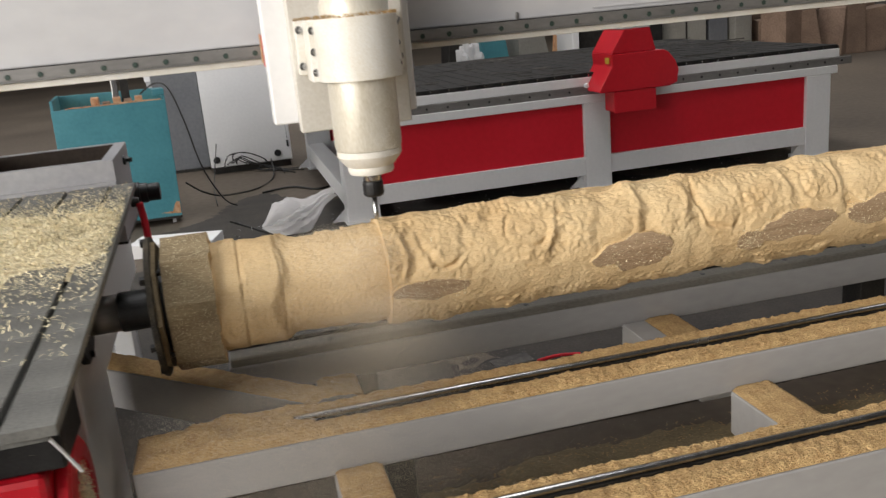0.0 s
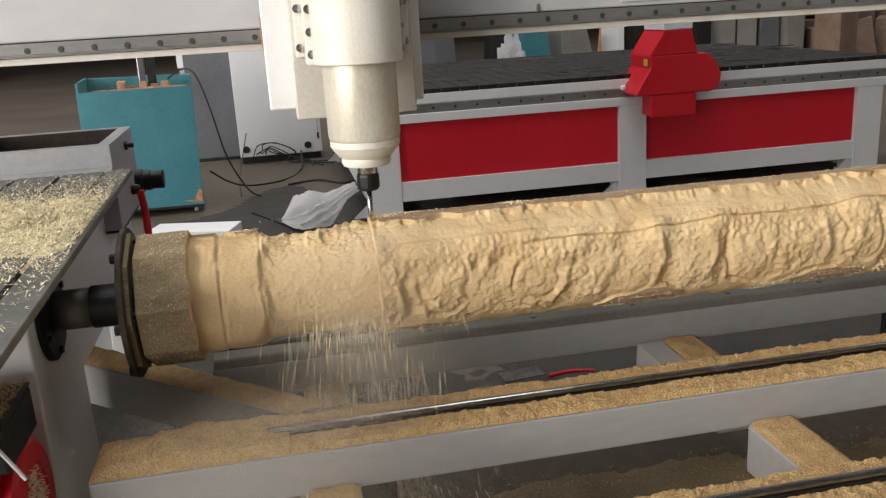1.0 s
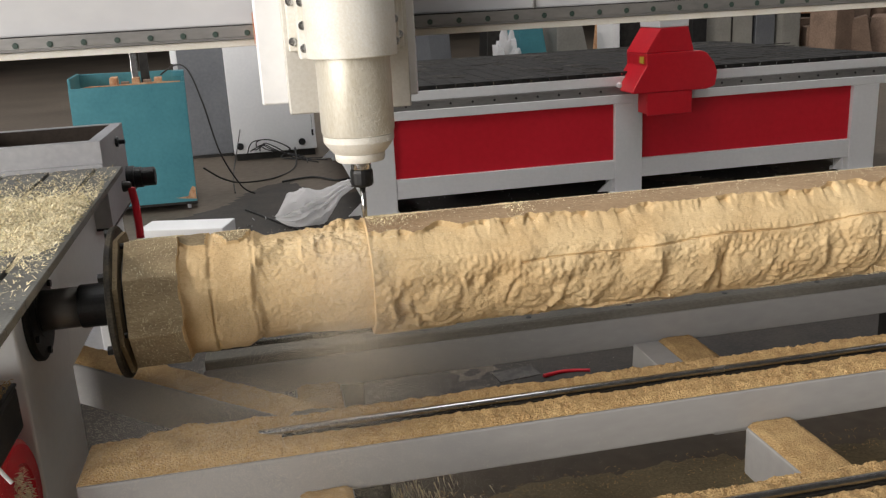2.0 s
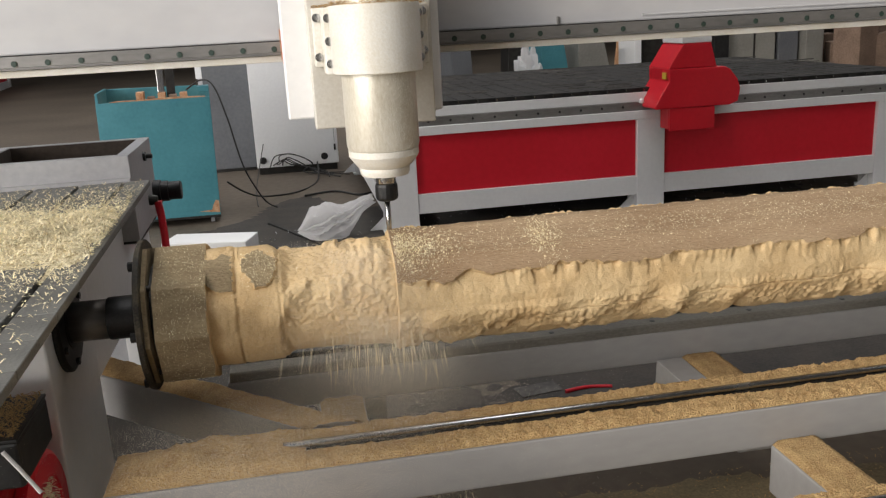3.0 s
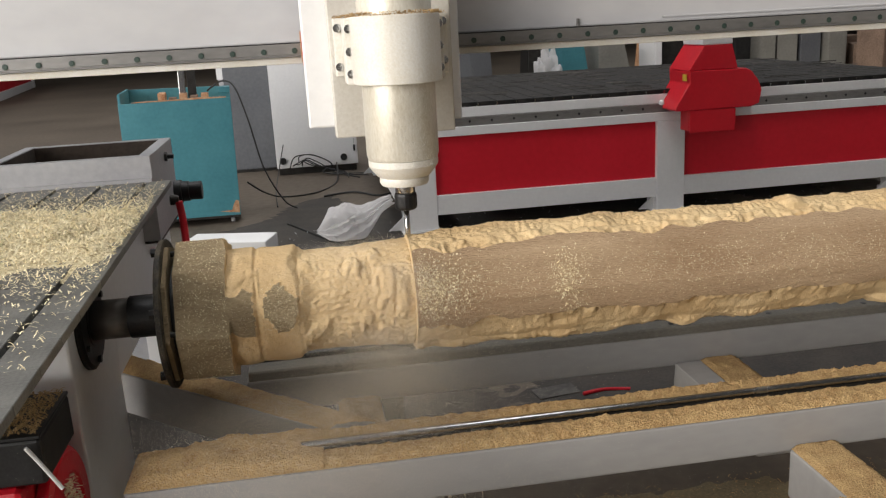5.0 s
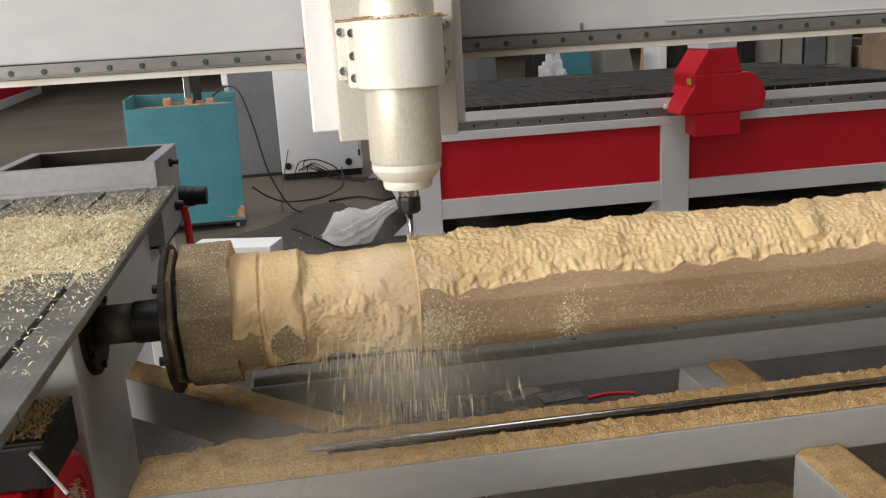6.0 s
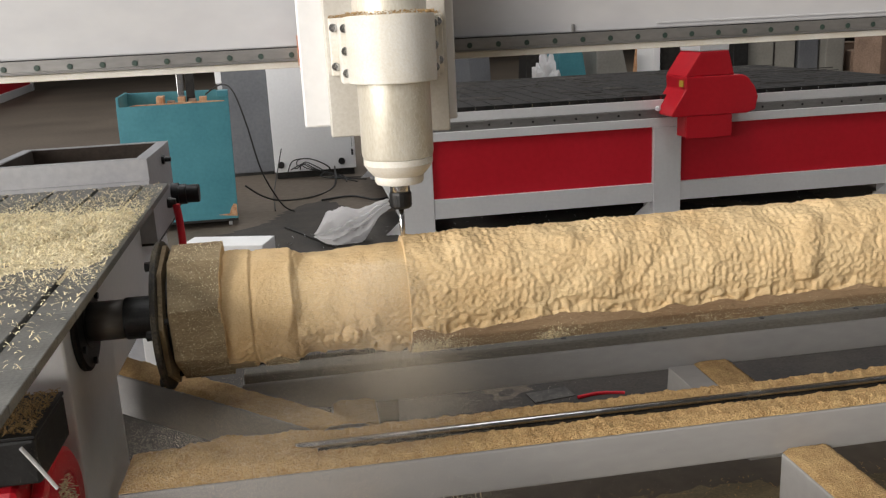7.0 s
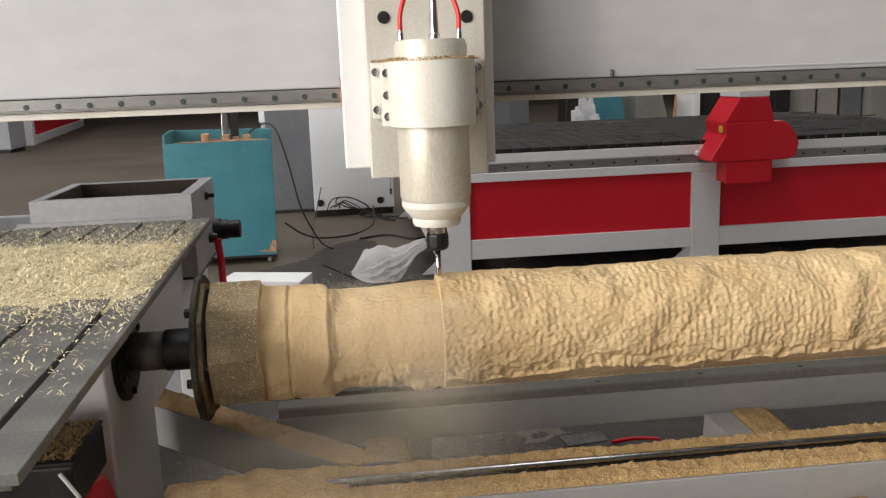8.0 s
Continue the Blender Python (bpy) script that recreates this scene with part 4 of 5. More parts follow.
# ---------------------------------------------------------------- second router table behind
def router_table():
    t = thing("router_table", "white steel router table with red side panels", "machine table", (0.88, 2.0, 0))
    L = 2.56

    def B(name, x0, x1, y0, y1, z0, z1, mat, label="", bevel=0.003):
        return part(name, box(x0 - 0.88, x1 - 0.88, y0 - 2.0, y1 - 2.0, z0, z1, bevel), mat, t, label)
    back = 3.75
    for y0 in (2.0, back - 0.12):
        for x0, x1 in ((0.885, 1.035), (2.066, 2.200), (3.290, 3.430)):
            B("leg", x0, x1, y0, y0 + 0.12, 0.012, 0.424, WHITE)
            B("foot_plate", x0 - 0.012, x1 + 0.012, y0 - 0.01, y0 + 0.13, 0.0, 0.0118, WHITE)
            part("gusset", prism([(x0 - 0.8803, 0.0745), (x0 - 0.950, 0.012), (x0 - 0.8803, 0.012)], y0 - 1.96, y0 - 1.95, "y"), WHITE, t)
        B("lower_rail", 1.0352, 2.0658, y0 + 0.004, y0 + 0.10, 0.075, 0.164, WHITE)
        B("lower_rail", 2.2002, 3.2898, y0 + 0.004, y0 + 0.10, 0.075, 0.164, WHITE)
        B("upper_rail", 0.885, 3.47, y0, y0 + 0.12, 0.4244, 0.464, WHITE)
        B("side_panel", 1.0352, 2.0658, y0 + 0.02, y0 + 0.03, 0.1642, 0.4242, RED_DARK, "bright red sheet panel")
        B("side_panel", 2.2002, 3.2898, y0 + 0.02, y0 + 0.03, 0.1642, 0.4242, RED_DARK, "bright red sheet panel")
    for x0 in (0.885, 3.33):
        B("end_rail", x0, x0 + 0.10, 2.12, back - 0.12, 0.4244, 0.464, WHITE)
        B("end_rail", x0, x0 + 0.10, 2.12, back - 0.12, 0.075, 0.164, WHITE)
    B("bed_frame", 0.80, 3.50, 2.03, back, 0.5025, 0.545, WHITE, "white bed edge")
    r = B("guide_rail", 0.83, 3.56, 2.012, 2.036, 0.4645, 0.502, RAIL_STEEL, "steel guide rail", 0.002)
    B("rail_seat", 0.83, 3.50, 2.0365, back - 0.01, 0.4642, 0.5022, DARK_STEEL)
    c = lathe([(0.0055, 0), (0.0055, 0.002), (0.003, 0.0022)], "y", seg=8)
    bmesh.ops.rotate(c, cent=(0, 0, 0), matrix=Matrix.Rotation(radians(180), 3, "Z"), verts=c.verts[:])
    first = part("bolt", c, BLACK, r)
    first.location = (0.02, 0.0118, 0.484)
    for i in range(1, 27):
        o = new("bolt", first.data)
        o.parent = r
        o.location = (0.02 + 0.1 * i, 0.0118, 0.484)
    # slotted bed boards run away from the viewer
    data = None
    for i in range(31):
        x = 0.815 + i * 0.0865
        if data is None:
            o = part("bed_board", box(0, 0.080, 0.035, back - 2.0 - 0.005, 0.5455, 0.565, 0.0015, segs=1), BED, t, "scarred dark bed board")
            data = o.data
        else:
            o = new("bed_board", data)
            o.parent = t
        o.location = (x - 0.88, 0, 0)
    e = None
    for i in range(31):
        x = 0.8975 + i * 0.0865
        if e is None:
            o = part("slot_strip", box(0, 0.003, 0.03, back - 2.0, 0.5453, 0.5600, 0), STEEL, t)
            e = o.data
        else:
            o = new("slot_strip", e)
            o.parent = t
        o.location = (x - 0.88, 0, 0)


router_table()


def bed_scraps():
    rng = random.Random(41)
    v, f = [], []
    for _ in range(200):
        x, y = rng.uniform(0.85, 3.45), rng.uniform(2.06, 3.7)
        ln, w, z = rng.uniform(0.02, 0.22), rng.uniform(0.001, 0.005), 0.5665
        b, lean = len(v), rng.uniform(-0.12, 0.12)
        v += [(x, y, z), (x + ln, y + lean * ln, z), (x + ln, y + lean * ln + w, z + rng.uniform(0.001, 0.006)), (x, y + w, z + rng.uniform(0.001, 0.006))]
        f.append((b, b + 1, b + 2, b + 3))
    tagged(mesh_of("bed_scraps", v, f, BED_SCRAP), "thin pale scraps and scratches strewn over the dark bed", "scraps", kind="stuff")


bed_scraps()


def router_gantry_foot():
    f = thing("gantry_foot", "red painted cast gantry foot of the router table", "gantry foot", (2.25, 1.95, 0.514))
    y0, y1 = -0.08, 0.14
    # stepped body seen from the side, drawn along the table's depth
    lower = prism([(-0.158, -0.030), (-0.150, -0.036), (0.200, -0.036), (0.240, -0.022), (0.249, 0.037), (0.232, 0.080), (0.198, 0.122), (0.172, 0.135), (-0.094, 0.136), (-0.090, 0.083), (-0.140, 0.004)], y0, y1, "y", 0.005)
    part("flared_skirt", lower, RED, f, "flared red casing")
    upper = prism([(-0.094, 0.1365), (0.134, 0.1365), (0.105, 0.242), (-0.025, 0.242)], y0 + 0.004, y1, "y", 0.004)
    part("upper_casing", upper, RED, f)
    part("post", box(-0.030, 0.108, y0 + 0.006, y1 - 0.005, 0.2425, 0.62, 0.004), WHITE, f, "white gantry post")
    part("skirt", box(-0.084, 0.130, y0 + 0.004, y0 + 0.018, -0.137, -0.0365, 0.003), RED, f)
    part("skirt_side", box(-0.084, -0.070, y0 + 0.0182, 0.028, -0.130, -0.0365, 0.003), RED, f)
    part("mount", box(-0.0695, 0.128, y0 + 0.0182, 0.060, -0.040, -0.0365, 0.001), DARK_STEEL, f)
    part("handle_ball", lathe([(0.004, -0.012), (0.012, -0.008), (0.012, 0.006), (0.005, 0.012)], "z", (-0.178, 0.02, -0.002), 16), WHITE, f, "small white knob")
    part("label", prism([(-0.0965, 0.092), (-0.0930, 0.092), (-0.0930, 0.120), (-0.0965, 0.120)], -0.055, -0.015, "y"), YELLOW, f, "small yellow sticker")


router_gantry_foot()


# ---------------------------------------------------------------- things on the floor behind
def teal_cabinet():
    c = thing("teal_cabinet", "scuffed teal steel cabinet on casters with an open top", "cabinet", (-0.130, 2.55, 0), "")
    c.rotation_euler = (0, radians(1.2), radians(4.5))
    w, d, z0, z1 = 0.258, 0.42, 0.045, 0.622
    t = 0.012
    part("front_panel", prism([(-w, z0), (w, z0), (w, z1), (w - 0.1, z1 - 0.002), (-w, z1 - 0.010)], 0, t, "y", 0.002), TEAL, c)
    part("back_panel", box(-w, w, d - t, d, z0, z1 + 0.032, 0.002), TEAL, c)
    part("side_panel", box(-w, -w + t, t, d - t, z0, z1 + 0.036, 0.002), TEAL, c)
    part("side_panel", box(w - t, w, t, d - t, z0, z1 + 0.02, 0.002), TEAL, c)
    part("floor_panel", box(-w, w, 0, d, z0 - 0.012, z0, 0.002), DARK_STEEL, c)
    part("shelf", box(-w + t, w - t, t, d - t, z1 - 0.06, z1 - 0.045, 0.001), RUST, c, "bare wood inside the top")
    part("worn_edge", prism([(-w + 0.06, z1 - 0.0068), (w - 0.1, z1 - 0.0016), (w - 0.02, z1 - 0.0002), (w - 0.02, z1 + 0.0035), (w - 0.14, z1 + 0.006), (-w + 0.2, z1 - 0.001), (-w + 0.09, z1 - 0.002)], 0, t, "y"), RUST, c, "worn bare edge")
    part("bare_patch", prism([(w - 0.10, z0 + 0.022), (w - 0.04, z0 + 0.026), (w - 0.032, z0 + 0.05), (w - 0.018, z0 + 0.075), (w - 0.003, z0 + 0.07), (w - 0.003, z0 + 0.012), (w - 0.05, z0 + 0.016)], -0.0015, -0.0003, "y"), RUST, c, "scraped bare corner")
    part("corner_block", box(w - 0.055, w, 0.02, 0.10, z1 + 0.0205, z1 + 0.05, 0.003), TEAL, c)
    rng = random.Random(2)
    for k in range(5):
        x = -0.08 + 0.05 * k
        part("offcut", box(x, x + 0.035, 0.06, 0.06 + rng.uniform(0.05, 0.1), z1 - 0.0448, z1 + rng.uniform(0.005, 0.03), 0.003), CARD if k % 2 else RUST, c)
    for x in (-w + 0.04, w - 0.04):
        for y in (0.05, d - 0.05):
            part("caster", lathe([(0.016, -0.009), (0.0165, -0.006), (0.0165, 0.006), (0.016, 0.009)], "x", (x, y, 0.0165), 16), GREY_PAINT, c, "grey caster")
    part("frame_post", box(0.02, 0.05, 0.10, 0.13, z1 - 0.044, z1 + 0.55, 0.002), STEEL, c, "clear upright sheet")
    part("frame_post", box(0.06, 0.10, 0.11, 0.14, z1 - 0.044, z1 + 0.55, 0.002), DARK_STEEL, c)


teal_cabinet()


def control_cabinet():
    c = thing("control_cabinet", "white sheet steel control cabinet with black knobs", "cabinet", (0.54, 3.9, 0), "")
    part("body", box(-0.262, 0.262, 0, 0.45, 0.045, 1.5, 0.006), WHITE, c)
    part("plinth", box(-0.25, 0.25, 0.02, 0.43, 0.0, 0.0445, 0.003), DARK_STEEL, c)
    for x in (-0.22, 0.17):
        part("knob", lathe([(0.022, 0), (0.022, 0.01), (0.017, 0.014)], "y", (x, -0.0145, 0.095), 18), BLACK, c, "black round knob")
    part("hinge", box(0.235, 0.247, -0.012, -0.0005, 0.13, 0.17, 0.002), BLACK, c)
    part("seam", box(0.2405, 0.2425, -0.0025, -0.0004, 0.18, 1.45), BLACK, c)


control_cabinet()


def grey_cabinet():
    c = thing("grey_cabinet", "dark grey steel cabinet in the shade", "cabinet", (0.08, 4.15, 0))
    part("body", box(-0.10, 0.19, 0, 0.4, 0.02, 1.5, 0.005), SHADE_GREY, c)
    part("base", box(-0.09, 0.18, 0.01, 0.39, 0, 0.0195, 0.002), DARK_STEEL, c)
    part("white_edge", box(-0.14, -0.1005, 0, 0.1, 0.62, 1.5, 0.003), WHITE, c)
    part("edge_post", box(-0.13, -0.1005, 0.002, 0.09, 0.0, 0.6195, 0.003), GREY_PAINT, c)


grey_cabinet()


def cables():
    def one(name, pts, r, label):
        ob = part(name, sweep(pts, r, 6), RUBBER, smooth=True)
        tagged(ob, label, "cable")
    one("cable", [(0.02, 2.72, 0.645), (0.10, 2.66, 0.69), (0.16, 2.62, 0.66), (0.21, 2.6, 0.5), (0.26, 2.65, 0.25), (0.34, 2.75, 0.06), (0.40, 2.8, 0.005)], 0.004, "black power cable hanging from the teal cabinet")
    one("cable", [(0.16, 2.8, 0.16), (0.24, 2.9, 0.08), (0.34, 3.0, 0.03), (0.52, 3.2, 0.005), (0.64, 3.5, 0.006), (0.66, 3.84, 0.07)], 0.005, "black cable trailing over the floor")
    one("cable", [(0.30, 2.85, 0.006), (0.29, 3.1, 0.05), (0.31, 3.5, 0.13), (0.33, 3.89, 0.2)], 0.003, "thin black cable leaning on the cabinet")
    rng = random.Random(77)
    for k in range(6):
        j = rng.uniform(-0.04, 0.05)
        one("cable", [(0.36 + 0.02 * k, 3.885, 0.05 + 0.01 * k), (0.40 + 0.01 * k, 3.86, 0.09 + j), (0.48 + j, 3.83, 0.11 + 0.6 * j), (0.56 + 2 * j, 3.80, 0.07), (0.64 - 2 * j, 3.78, 0.02), (0.78 + 2 * j, 3.74 - 0.03 * k, 0.005)], 0.0035, "dark cable looping from the control cabinet")
    one("cable", [(0.55, 3.05, 0.006), (0.72, 3.1, 0.008), (0.85, 2.95, 0.006), (0.98, 3.05, 0.006)], 0.006, "dusty cable lying on the dirty floor")
    ob = part("floor_pipe", sweep([(0.36, 2.40, 0.007), (0.66, 1.75, 0.007)], 0.006, 8), DARK_STEEL, smooth=True)
    tagged(ob, "thin dark steel bar lying on the floor", "steel bar")


cables()


def plastic_bag():
    """A crumpled bag: a low creased body and a twisted corner that stands up."""
    bm = bmesh.new()
    n, m = 90, 96
    rows = []
    for i in range(n + 1):
        s = i / n
        w = 0.085 * (ease(-0.02, 0.30, s) ** 0.7) * (1 - 0.80 * ease(0.30, 1.0, s))
        row = []
        for k in range(m):
            a = 2 * math.pi * k / m
            q = Vector((math.cos(a) * 1.5, math.sin(a) * 1.5, s * 1.4))
            pleat = abs(noise.noise(q * 1.3)) + 0.55 * abs(noise.noise(q * 2.9 + Vector((1, 5, 0)))) + 0.22 * abs(noise.noise(Vector((q.x * 6, q.y * 6, s * 9))))
            r = w * (1.28 - 0.95 * pleat) + 0.004
            lift = 0.052 + 0.125 * s * s * (1.2 - 0.2 * s) + 0.02 * noise.noise(Vector((s * 4, 0, 2)))
            x = -0.19 + 0.37 * s + 0.02 * noise.noise(q * 2)
            row.append(bm.verts.new((x - 0.25 * r * math.sin(a), r * math.cos(a), max(0.0015, lift + r * math.sin(a)))))
        rows.append(row)
    for p, q in zip(rows, rows[1:]):
        for k in range(m):
            bm.faces.new((p[k], p[(k + 1) % m], q[(k + 1) % m], q[k]))
    bm.faces.new(rows[0][::-1])
    ob = part("plastic_bag", bm, FILM, smooth=True)
    ob.data.set_sharp_from_angle(angle=radians(34))
    ob.location, ob.scale = (0.668, 2.0, 0.0), (0.9, 0.9, 0.95)
    return tagged(ob, "crumpled milky clear plastic bag on the floor", "plastic bag")


plastic_bag()


def foam_block():
    bm = box(-0.185, 0.185, -0.085, 0.085, 0.0, 0.062, 0.004)
    ob = part("foam_block", bm, FOAM)
    ob.location, ob.rotation_euler = (0.12, 1.98, 0), (0, 0, radians(-16))
    tagged(ob, "white foam block lying on the floor", "foam block")


foam_block()


def floor_dirt():
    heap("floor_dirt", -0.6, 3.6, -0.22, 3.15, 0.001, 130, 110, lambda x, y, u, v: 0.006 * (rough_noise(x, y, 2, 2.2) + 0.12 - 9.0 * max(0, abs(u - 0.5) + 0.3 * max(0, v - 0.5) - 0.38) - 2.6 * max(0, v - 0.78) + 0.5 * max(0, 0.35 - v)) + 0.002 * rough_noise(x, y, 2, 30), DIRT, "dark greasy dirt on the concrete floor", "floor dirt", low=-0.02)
    heap("floor_dust", 0.0, 3.3, -1.6, -0.30, 0.001, 160, 110, lambda x, y, u, v: 0.006 * (rough_noise(x, y, 4, 3.5) + 0.45 - 1.6 * max(0, abs(u - 0.5) - 0.44) * 8 - 1.6 * max(0, abs(v - 0.5) - 0.42) * 8) + 0.0015 * rough_noise(x, y, 4, 40), DUSTY_FLOOR, "tan sawdust trodden into the floor under the bed", "floor dust", low=-0.02)
    rng = random.Random(12)
    spots = [(rng.uniform(0.2, 3.4), rng.uniform(0.9, 2.3), 0.004) for _ in range(500)]
    chip_cloud("debris", spots, 0.012, GREY_PAINT, "scraps and shavings on the floor", "debris", rng)


floor_dirt()


def litter():
    ob = part("card_scrap", box(-0.055, 0.055, -0.03, 0.03, 0, 0.004), SCRAP)
    ob.location, ob.rotation_euler = (1.05, 0.19, 0.0), (0, 0, 0.15)
    tagged(ob, "small dusty card scrap on the floor under the bed", "scrap")
    ob = part("red_strip", sweep([(-0.06, 0, 0.006), (0, 0.01, 0.006), (0.06, -0.005, 0.006)], 0.005), RED_DARK)
    ob.location = (1.17, 0.15, 0)
    tagged(ob, "short red hose piece on the floor under the bed", "hose")


litter()


def background():
    rng = random.Random(21)
    # far machine at the left
    m = thing("far_machine", "white steel frame of a distant machine with red panels", "machine", (-4.2, 12.2, 0))
    m.rotation_euler = (0, 0, radians(8.1))
    part("post", box(-0.12, 0.0, 0, 0.2, 0, 1.0, 0.01), WHITE, m)
    part("post", box(-0.12, 0.0, 5.4, 5.6, 0, 1.0, 0.01), WHITE, m)
    part("rail", box(-0.11, -0.01, 0.2002, 5.3998, 0.0, 0.14, 0.01), WHITE, m)
    part("rail", box(-0.11, -0.01, 0.2002, 5.3998, 0.72, 0.86, 0.01), WHITE, m)
    part("panel", box(-0.06, -0.04, 0.2002, 5.3998, 0.1402, 0.7198, 0.002), RED_DARK, m, "dark red sheet panel")
    part("table", box(-1.6, 0.05, 0, 5.6, 1.0002, 1.08, 0.01), SHADE_GREY, m)
    part("post", box(-1.55, -1.4, 0, 0.2, 0, 1.0, 0.01), WHITE, m)
    c = thing("far_cabinet", "pale grey distant cabinet", "cabinet", (-4.7, 10.8, 0))
    part("body", box(-0.6, 0.66, 0, 0.6, 0.05, 1.2, 0.01), GREY_PAINT, c)
    part("plinth", box(-0.58, 0.64, 0.02, 0.58, 0, 0.0495), DARK_STEEL, c)
    # stored things beyond the router table
    def stored(name, category, label, x0, x1, y, h, mat, lean=0.0, seam=False):
        w = (x1 - x0) / 2
        o = thing(name, label, category, ((x0 + x1) / 2, y, 0))
        part("body", prism([(-w, 0.03), (w, 0.03), (w - max(0, lean), h), (-w - min(0, lean), h)], 0, 0.45, "y", 0.008), mat, o)
        part("foot", box(-w + 0.02, w - 0.02, 0.02, 0.42, 0, 0.0295), DARK_STEEL, o)
        if seam:
            part("door_seam", box(w * 0.1, w * 0.1 + 0.02, -0.004, -0.0005, 0.08, h - 0.04), DARK_STEEL, o)
    stored("wrapped_bundle", "bundle", "teal wrapped bundle in the shade of the hall", 3.10, 3.44, 7.0, 0.68, TEAL, 0.1)
    stored("machine_guard", "guard", "dull grey slanted sheet steel guard", 3.52, 3.93, 7.05, 0.72, DULL_BEIGE, 0.16)
    stored("steel_post", "post", "white painted steel post standing in the hall", 4.11, 4.19, 7.0, 1.1, WHITE)
    stored("motor_crate", "crate", "dark crate stored beside the white post", 4.24, 4.75, 7.1, 0.60, DARK_STEEL, 0.08)
    stored("motor_crate", "crate", "black crate stored behind the router table", 5.00, 5.17, 7.0, 0.9, BLACK)
    stored("steel_cabinet", "cabinet", "dull beige two-door steel cabinet in the shade", 5.19, 5.76, 7.1, 1.3, DULL_BEIGE, seam=True)
    stored("steel_cabinet", "cabinet", "dark grey steel cabinet in the shade", 5.80, 6.03, 7.1, 1.3, SHADE_GREY)
    stored("steel_cabinet", "cabinet", "dusty blue-grey steel cabinet in the shade", 6.06, 6.27, 7.0, 1.3, DULL_BEIGE)
    sheet = bmesh.new()
    bmesh.ops.create_icosphere(sheet, subdivisions=4, radius=1)
    for v in sheet.verts:
        f = 1 + 0.5 * noise.noise(v.co * 2.2) + 0.25 * noise.noise(v.co * 6)
        v.co = Vector((v.co.x * 0.13 * f, v.co.y * 0.10 * f, max(0.0, 0.28 + v.co.z * 0.29 * f)))
    o = part("plastic_wrap", sheet, FILM)
    o.location = (2.93, 6.9, 0)
    tagged(o, "crumpled clear plastic wrap beside a teal bundle", "plastic wrap")
    for k in range(11):
        x, y = 6.45 + 0.26 * (k % 5) + rng.uniform(0, 0.2), 6.75 + 0.35 * (k // 5)
        w, h = rng.uniform(0.22, 0.42), rng.uniform(0.45, 0.85)
        o = part("cardboard_box", prism([(-w / 2, 0), (w / 2, 0), (w / 2 + rng.uniform(-0.1, 0.06), h), (-w / 2 + rng.uniform(-0.04, 0.1), h * rng.uniform(0.75, 1))], -0.15, 0.15, "y", 0.008), CARD)
        o.location, o.rotation_euler = (x, y, 0), (0, 0, rng.uniform(-0.7, 0.7))
        tagged(o, "crumpled brown cardboard box stored on the hall floor", "cardboard box", "boxes in the hall")
    for k in range(18):
        x, y, w, h = 2.0 + 0.5 * k, 9.0 + rng.uniform(0, 2), rng.uniform(0.3, 0.6), rng.uniform(0.7, 1.5)
        o = thing("stored_part", "dark steel machine part stored deep in the hall", "stored part", (x, y, 0))
        part("body", prism([(-w / 2, 0.03), (w / 2, 0.03), (w / 2 - rng.uniform(0, 0.15), h), (-w / 2 + rng.uniform(0, 0.15), h * rng.uniform(0.8, 1))], 0, 0.4, "y", 0.01), rng.choice((DARK_STEEL, SHADE_GREY, CARD, RUST)), o)
        part("foot", box(-w / 2 + 0.02, w / 2 - 0.02, 0.02, 0.38, 0, 0.0295), DARK_STEEL, o)
    s = thing("storage_rack", "dark steel rack with boxes and timber", "rack", (7.0, 9.2, 0))
    for x in (-1.6, 0, 1.6):
        for y in (0, 0.6):
            part("post", box(x - 0.04, x + 0.04, y - 0.04, y + 0.04, 0, 2.2, 0.004), DARK_STEEL, s)
    for z in (0.5, 1.1, 1.7):
        part("shelf", box(-1.64, 1.64, -0.05, 0.65, z, z + 0.04, 0.003), RUST, s)


background()


# ---------------------------------------------------------------- dust and flying chips
def dust_cloud(seed, n, cx, cy, top, bottom, spread):
    """Very many specks, each a sliver smaller than half a millimetre, in a widening column."""
    rng = np.random.RandomState(seed)
    u = rng.rand(n)
    w = spread * (0.35 + 0.85 * u)
    centre = np.stack([rng.randn(n) * w, rng.randn(n) * w * 0.45, top + (bottom - top) * u], -1)
    size = rng.uniform(0.00022, 0.00042, (n, 1, 1))
    co = (centre[:, None, :] + size * rng.uniform(-1, 1, (n, 3, 3))).reshape(-1)
    me = bpy.data.meshes.new("dust_cloud")
    me.vertices.add(3 * n)
    me.loops.add(3 * n)
    me.polygons.add(n)
    me.vertices.foreach_set("co", co)
    me.loops.foreach_set("vertex_index", np.arange(3 * n))
    me.polygons.foreach_set("loop_start", np.arange(0, 3 * n, 3))
    me.update(calc_edges=True)
    me.materials.append(DUST)
    ob = new("dust_cloud", me)
    ob.location = (cx, cy, 0)
    return tagged(ob, "thin cloud of fine pale sawdust falling from the cutter", "dust", kind="stuff")


CLOUDS = [dust_cloud(31, 190000, 0.61, -0.42, 0.56, 0.26, 0.085), dust_cloud(32, 290000, 0.60, -0.50, 0.46, 0.03, 0.11), dust_cloud(33, 190000, 0.55, -0.45, 0.58, 0.30, 0.12), dust_cloud(34, 560000, 0.42, -0.70, 0.44, 0.02, 0.24)]


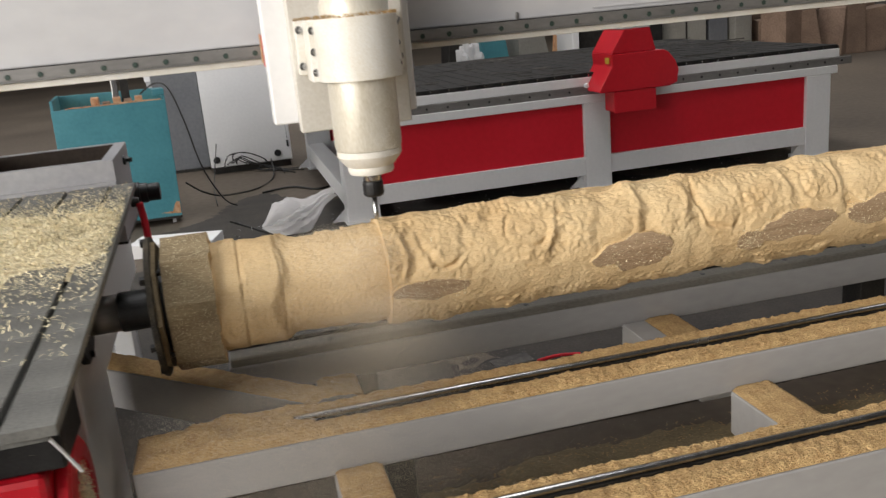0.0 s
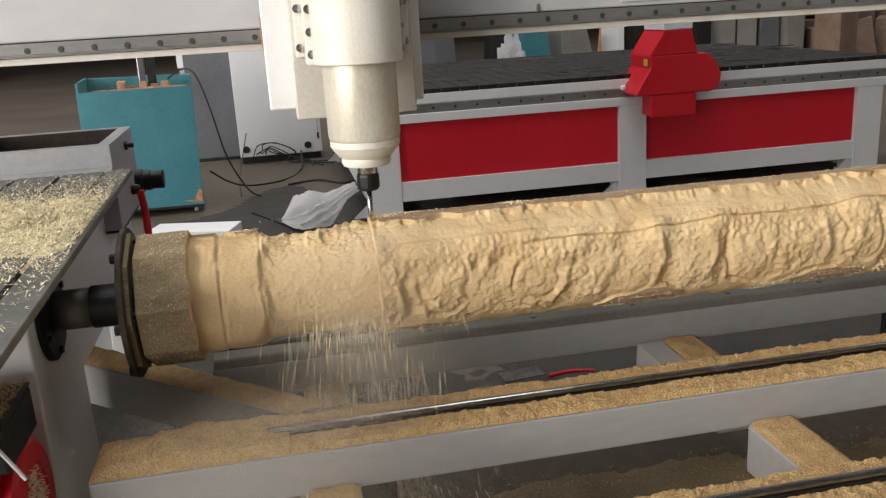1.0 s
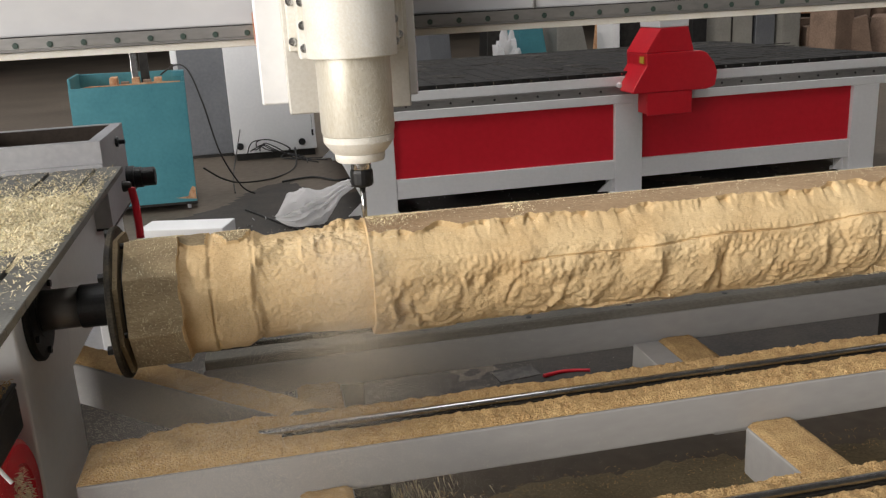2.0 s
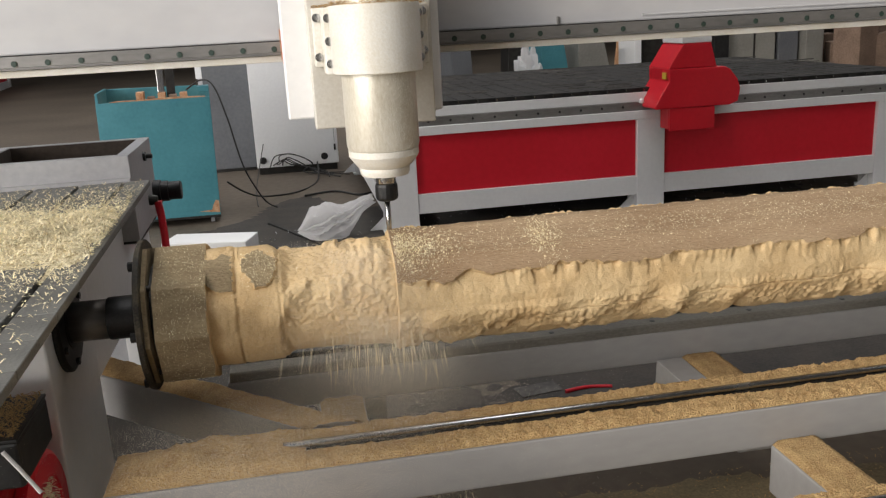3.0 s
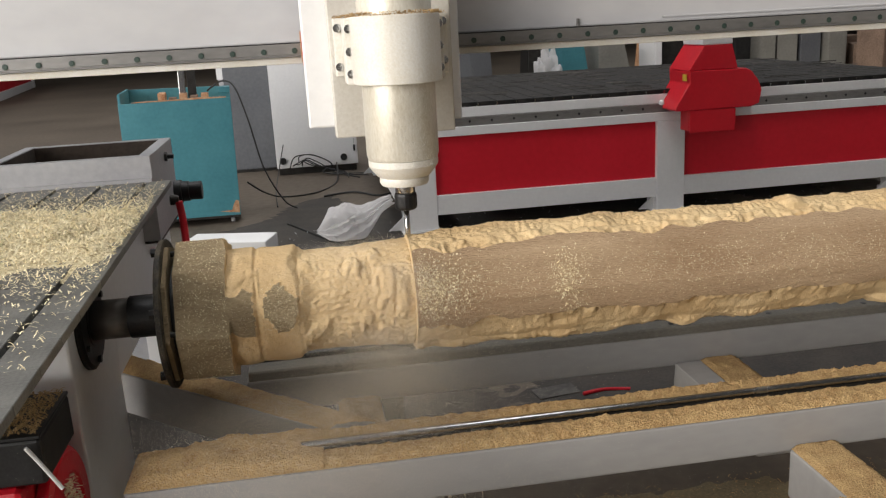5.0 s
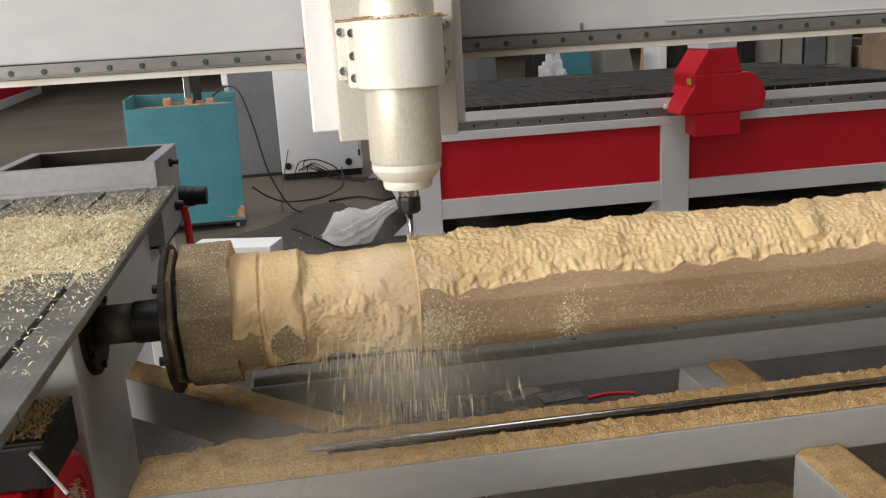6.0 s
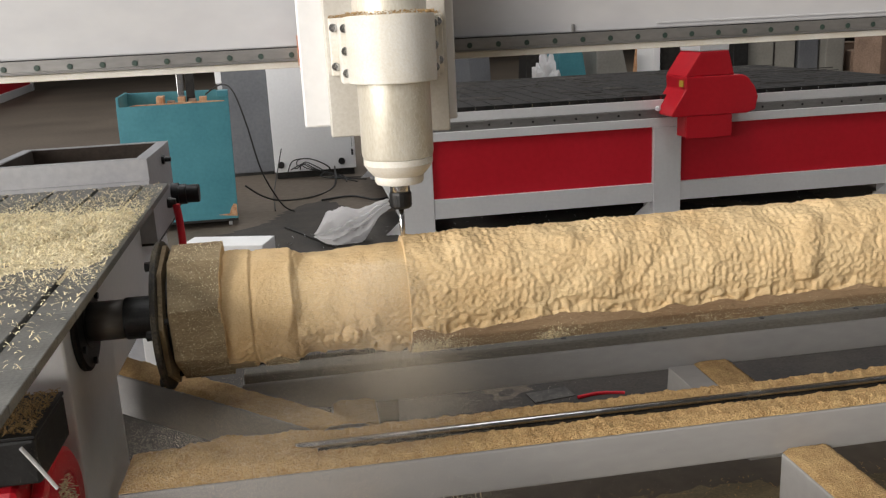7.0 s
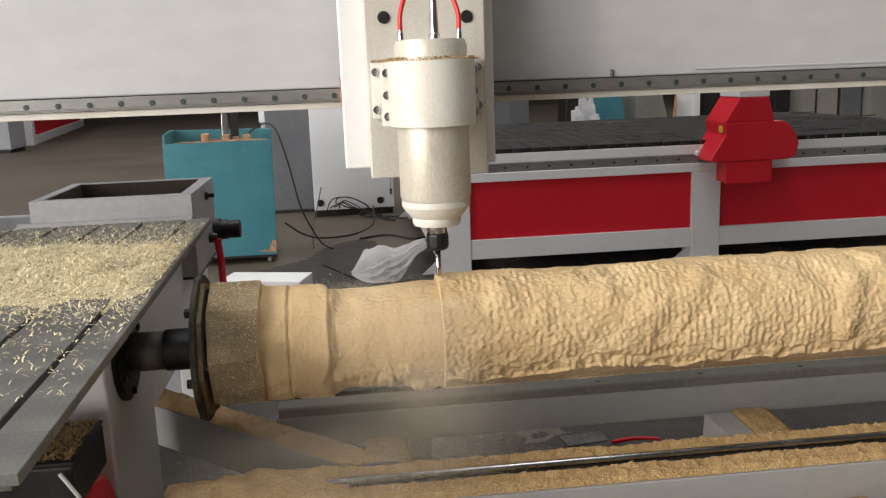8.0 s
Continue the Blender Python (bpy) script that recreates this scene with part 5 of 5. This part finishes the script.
BURST = [(0.70, 0.60), (5.66, 0.58), (5.70, 0.62), (0.10, 0.60), (0.32, 0.60), (0.40, 0.57), (0.78, 0.63), (0.86, 0.60), (0.92, 0.56), (1.12, 0.56), (1.38, 0.60), (2.1, 0.60), (2.9, 0.62), (3.30, 0.62), (3.40, 0.60), (5.0, 0.6), (5.76, 0.60), (5.84, 0.63), (5.91, 0.57), (6.4, 0.62), (7.0, 0.60)]


def chip_spray(seed, n):
    """A burst of slender splinters, small enough to start within the timber."""
    rng = random.Random(seed)
    verts, faces = [], []
    for _ in range(n):
        x, y, z = rng.gauss(0, 0.075), rng.gauss(0, 0.025), rng.uniform(-0.06, 0.06)
        ln, w = rng.uniform(0.010, 0.045), rng.uniform(0.0005, 0.0013)
        fan = x * 1.6 + rng.gauss(0, 0.12)
        d = Vector((fan, rng.gauss(0, 0.15), -1)).normalized() * ln
        e = Vector((1, rng.uniform(-0.5, 0.5), fan)).normalized() * w
        b = len(verts)
        p = Vector((x, y, z))
        q = e.cross(d).normalized() * w * 0.6
        verts += [tuple(p + e), tuple(p - e), tuple(p + q), tuple(p + d)]
        faces += [(b, b + 1, b + 3), (b + 1, b + 2, b + 3), (b + 2, b, b + 3), (b, b + 2, b + 1)]
    ob = mesh_of("chip_spray", verts, faces, CHIP)
    return tagged(ob, "burst of thin pale wood splinters thrown from the cutter", "flying chips", kind="stuff")


SPRAYS = [chip_spray(50 + k, 170) for k in range(len(BURST))]


# ---------------------------------------------------------------- what moves
TURN = [(0, 0), (0.5, -21.3), (1.0, -44.5), (1.3, -55.5), (1.5, -60), (1.7, -59.3), (2.0, -63), (2.4, -77), (2.8, -92), (3.0, -99.5), (3.5, -116),
        (4.0, -131), (4.25, -134), (4.5, -134.5), (4.7, -136), (5.2, -148), (5.8, -170), (6.0, -178), (6.5, -200), (7.0, -219), (7.5, -234.5), (8.0, -233.5)]
LIFT = [(0, -0.013), (0.5, -0.008), (1.0, -0.005), (1.5, -0.004), (1.7, -0.003), (2.8, 0.0), (3.0, 0.0), (3.5, 0.0), (4.0, -0.005), (4.5, -0.015), (4.7, -0.015), (5.8, -0.012), (6.0, -0.012), (6.5, -0.016), (7.0, -0.006), (7.5, -0.014), (8.0, -0.010)]


def motions():
    walk(LOG, [(t, pose(LOG0, AX_Y, AX_Z, -a)) for t, a in TURN])
    walk(CHUCK, [(t, pose(0.2, AX_Y, AX_Z, -a)) for t, a in TURN])
    walk(HEAD, [(t, pose(SPX, SPY, HEAD_Z + d)) for t, d in LIFT])
    for k, c in enumerate(CLOUDS):
        base = c.location.copy()
        walk(c, [(t, pose(base.x + 0.025 * math.sin(1.7 * t + 2 * k), base.y + 0.012 * math.cos(1.1 * t + k), 0.02 * math.sin(2.3 * t + k), 0, 0, 14 * math.sin(0.9 * t + k))) for t in (0, 0.5, 1, 1.5, 2, 2.5, 3, 3.5, 4, 4.5, 5, 5.5, 6, 6.5, 7, 7.5, 8)])
    for (t0, x), s in zip(BURST, SPRAYS):
        rows = [] if t0 <= 0 else [(0, pose(x, AX_Y, AX_Z + 0.02))]
        rows += [(t0, pose(x, AX_Y, AX_Z + 0.02)), (t0 + 0.1, pose(x - 0.01, AX_Y - 0.07, 0.40)), (t0 + 0.2, pose(x - 0.02, AX_Y - 0.11, 0.30)), (t0 + 0.34, pose(x - 0.03, AX_Y - 0.14, 0.07)), (8.0, pose(x - 0.03, AX_Y - 0.14, 0.0501))]
        walk(s, rows)


motions()
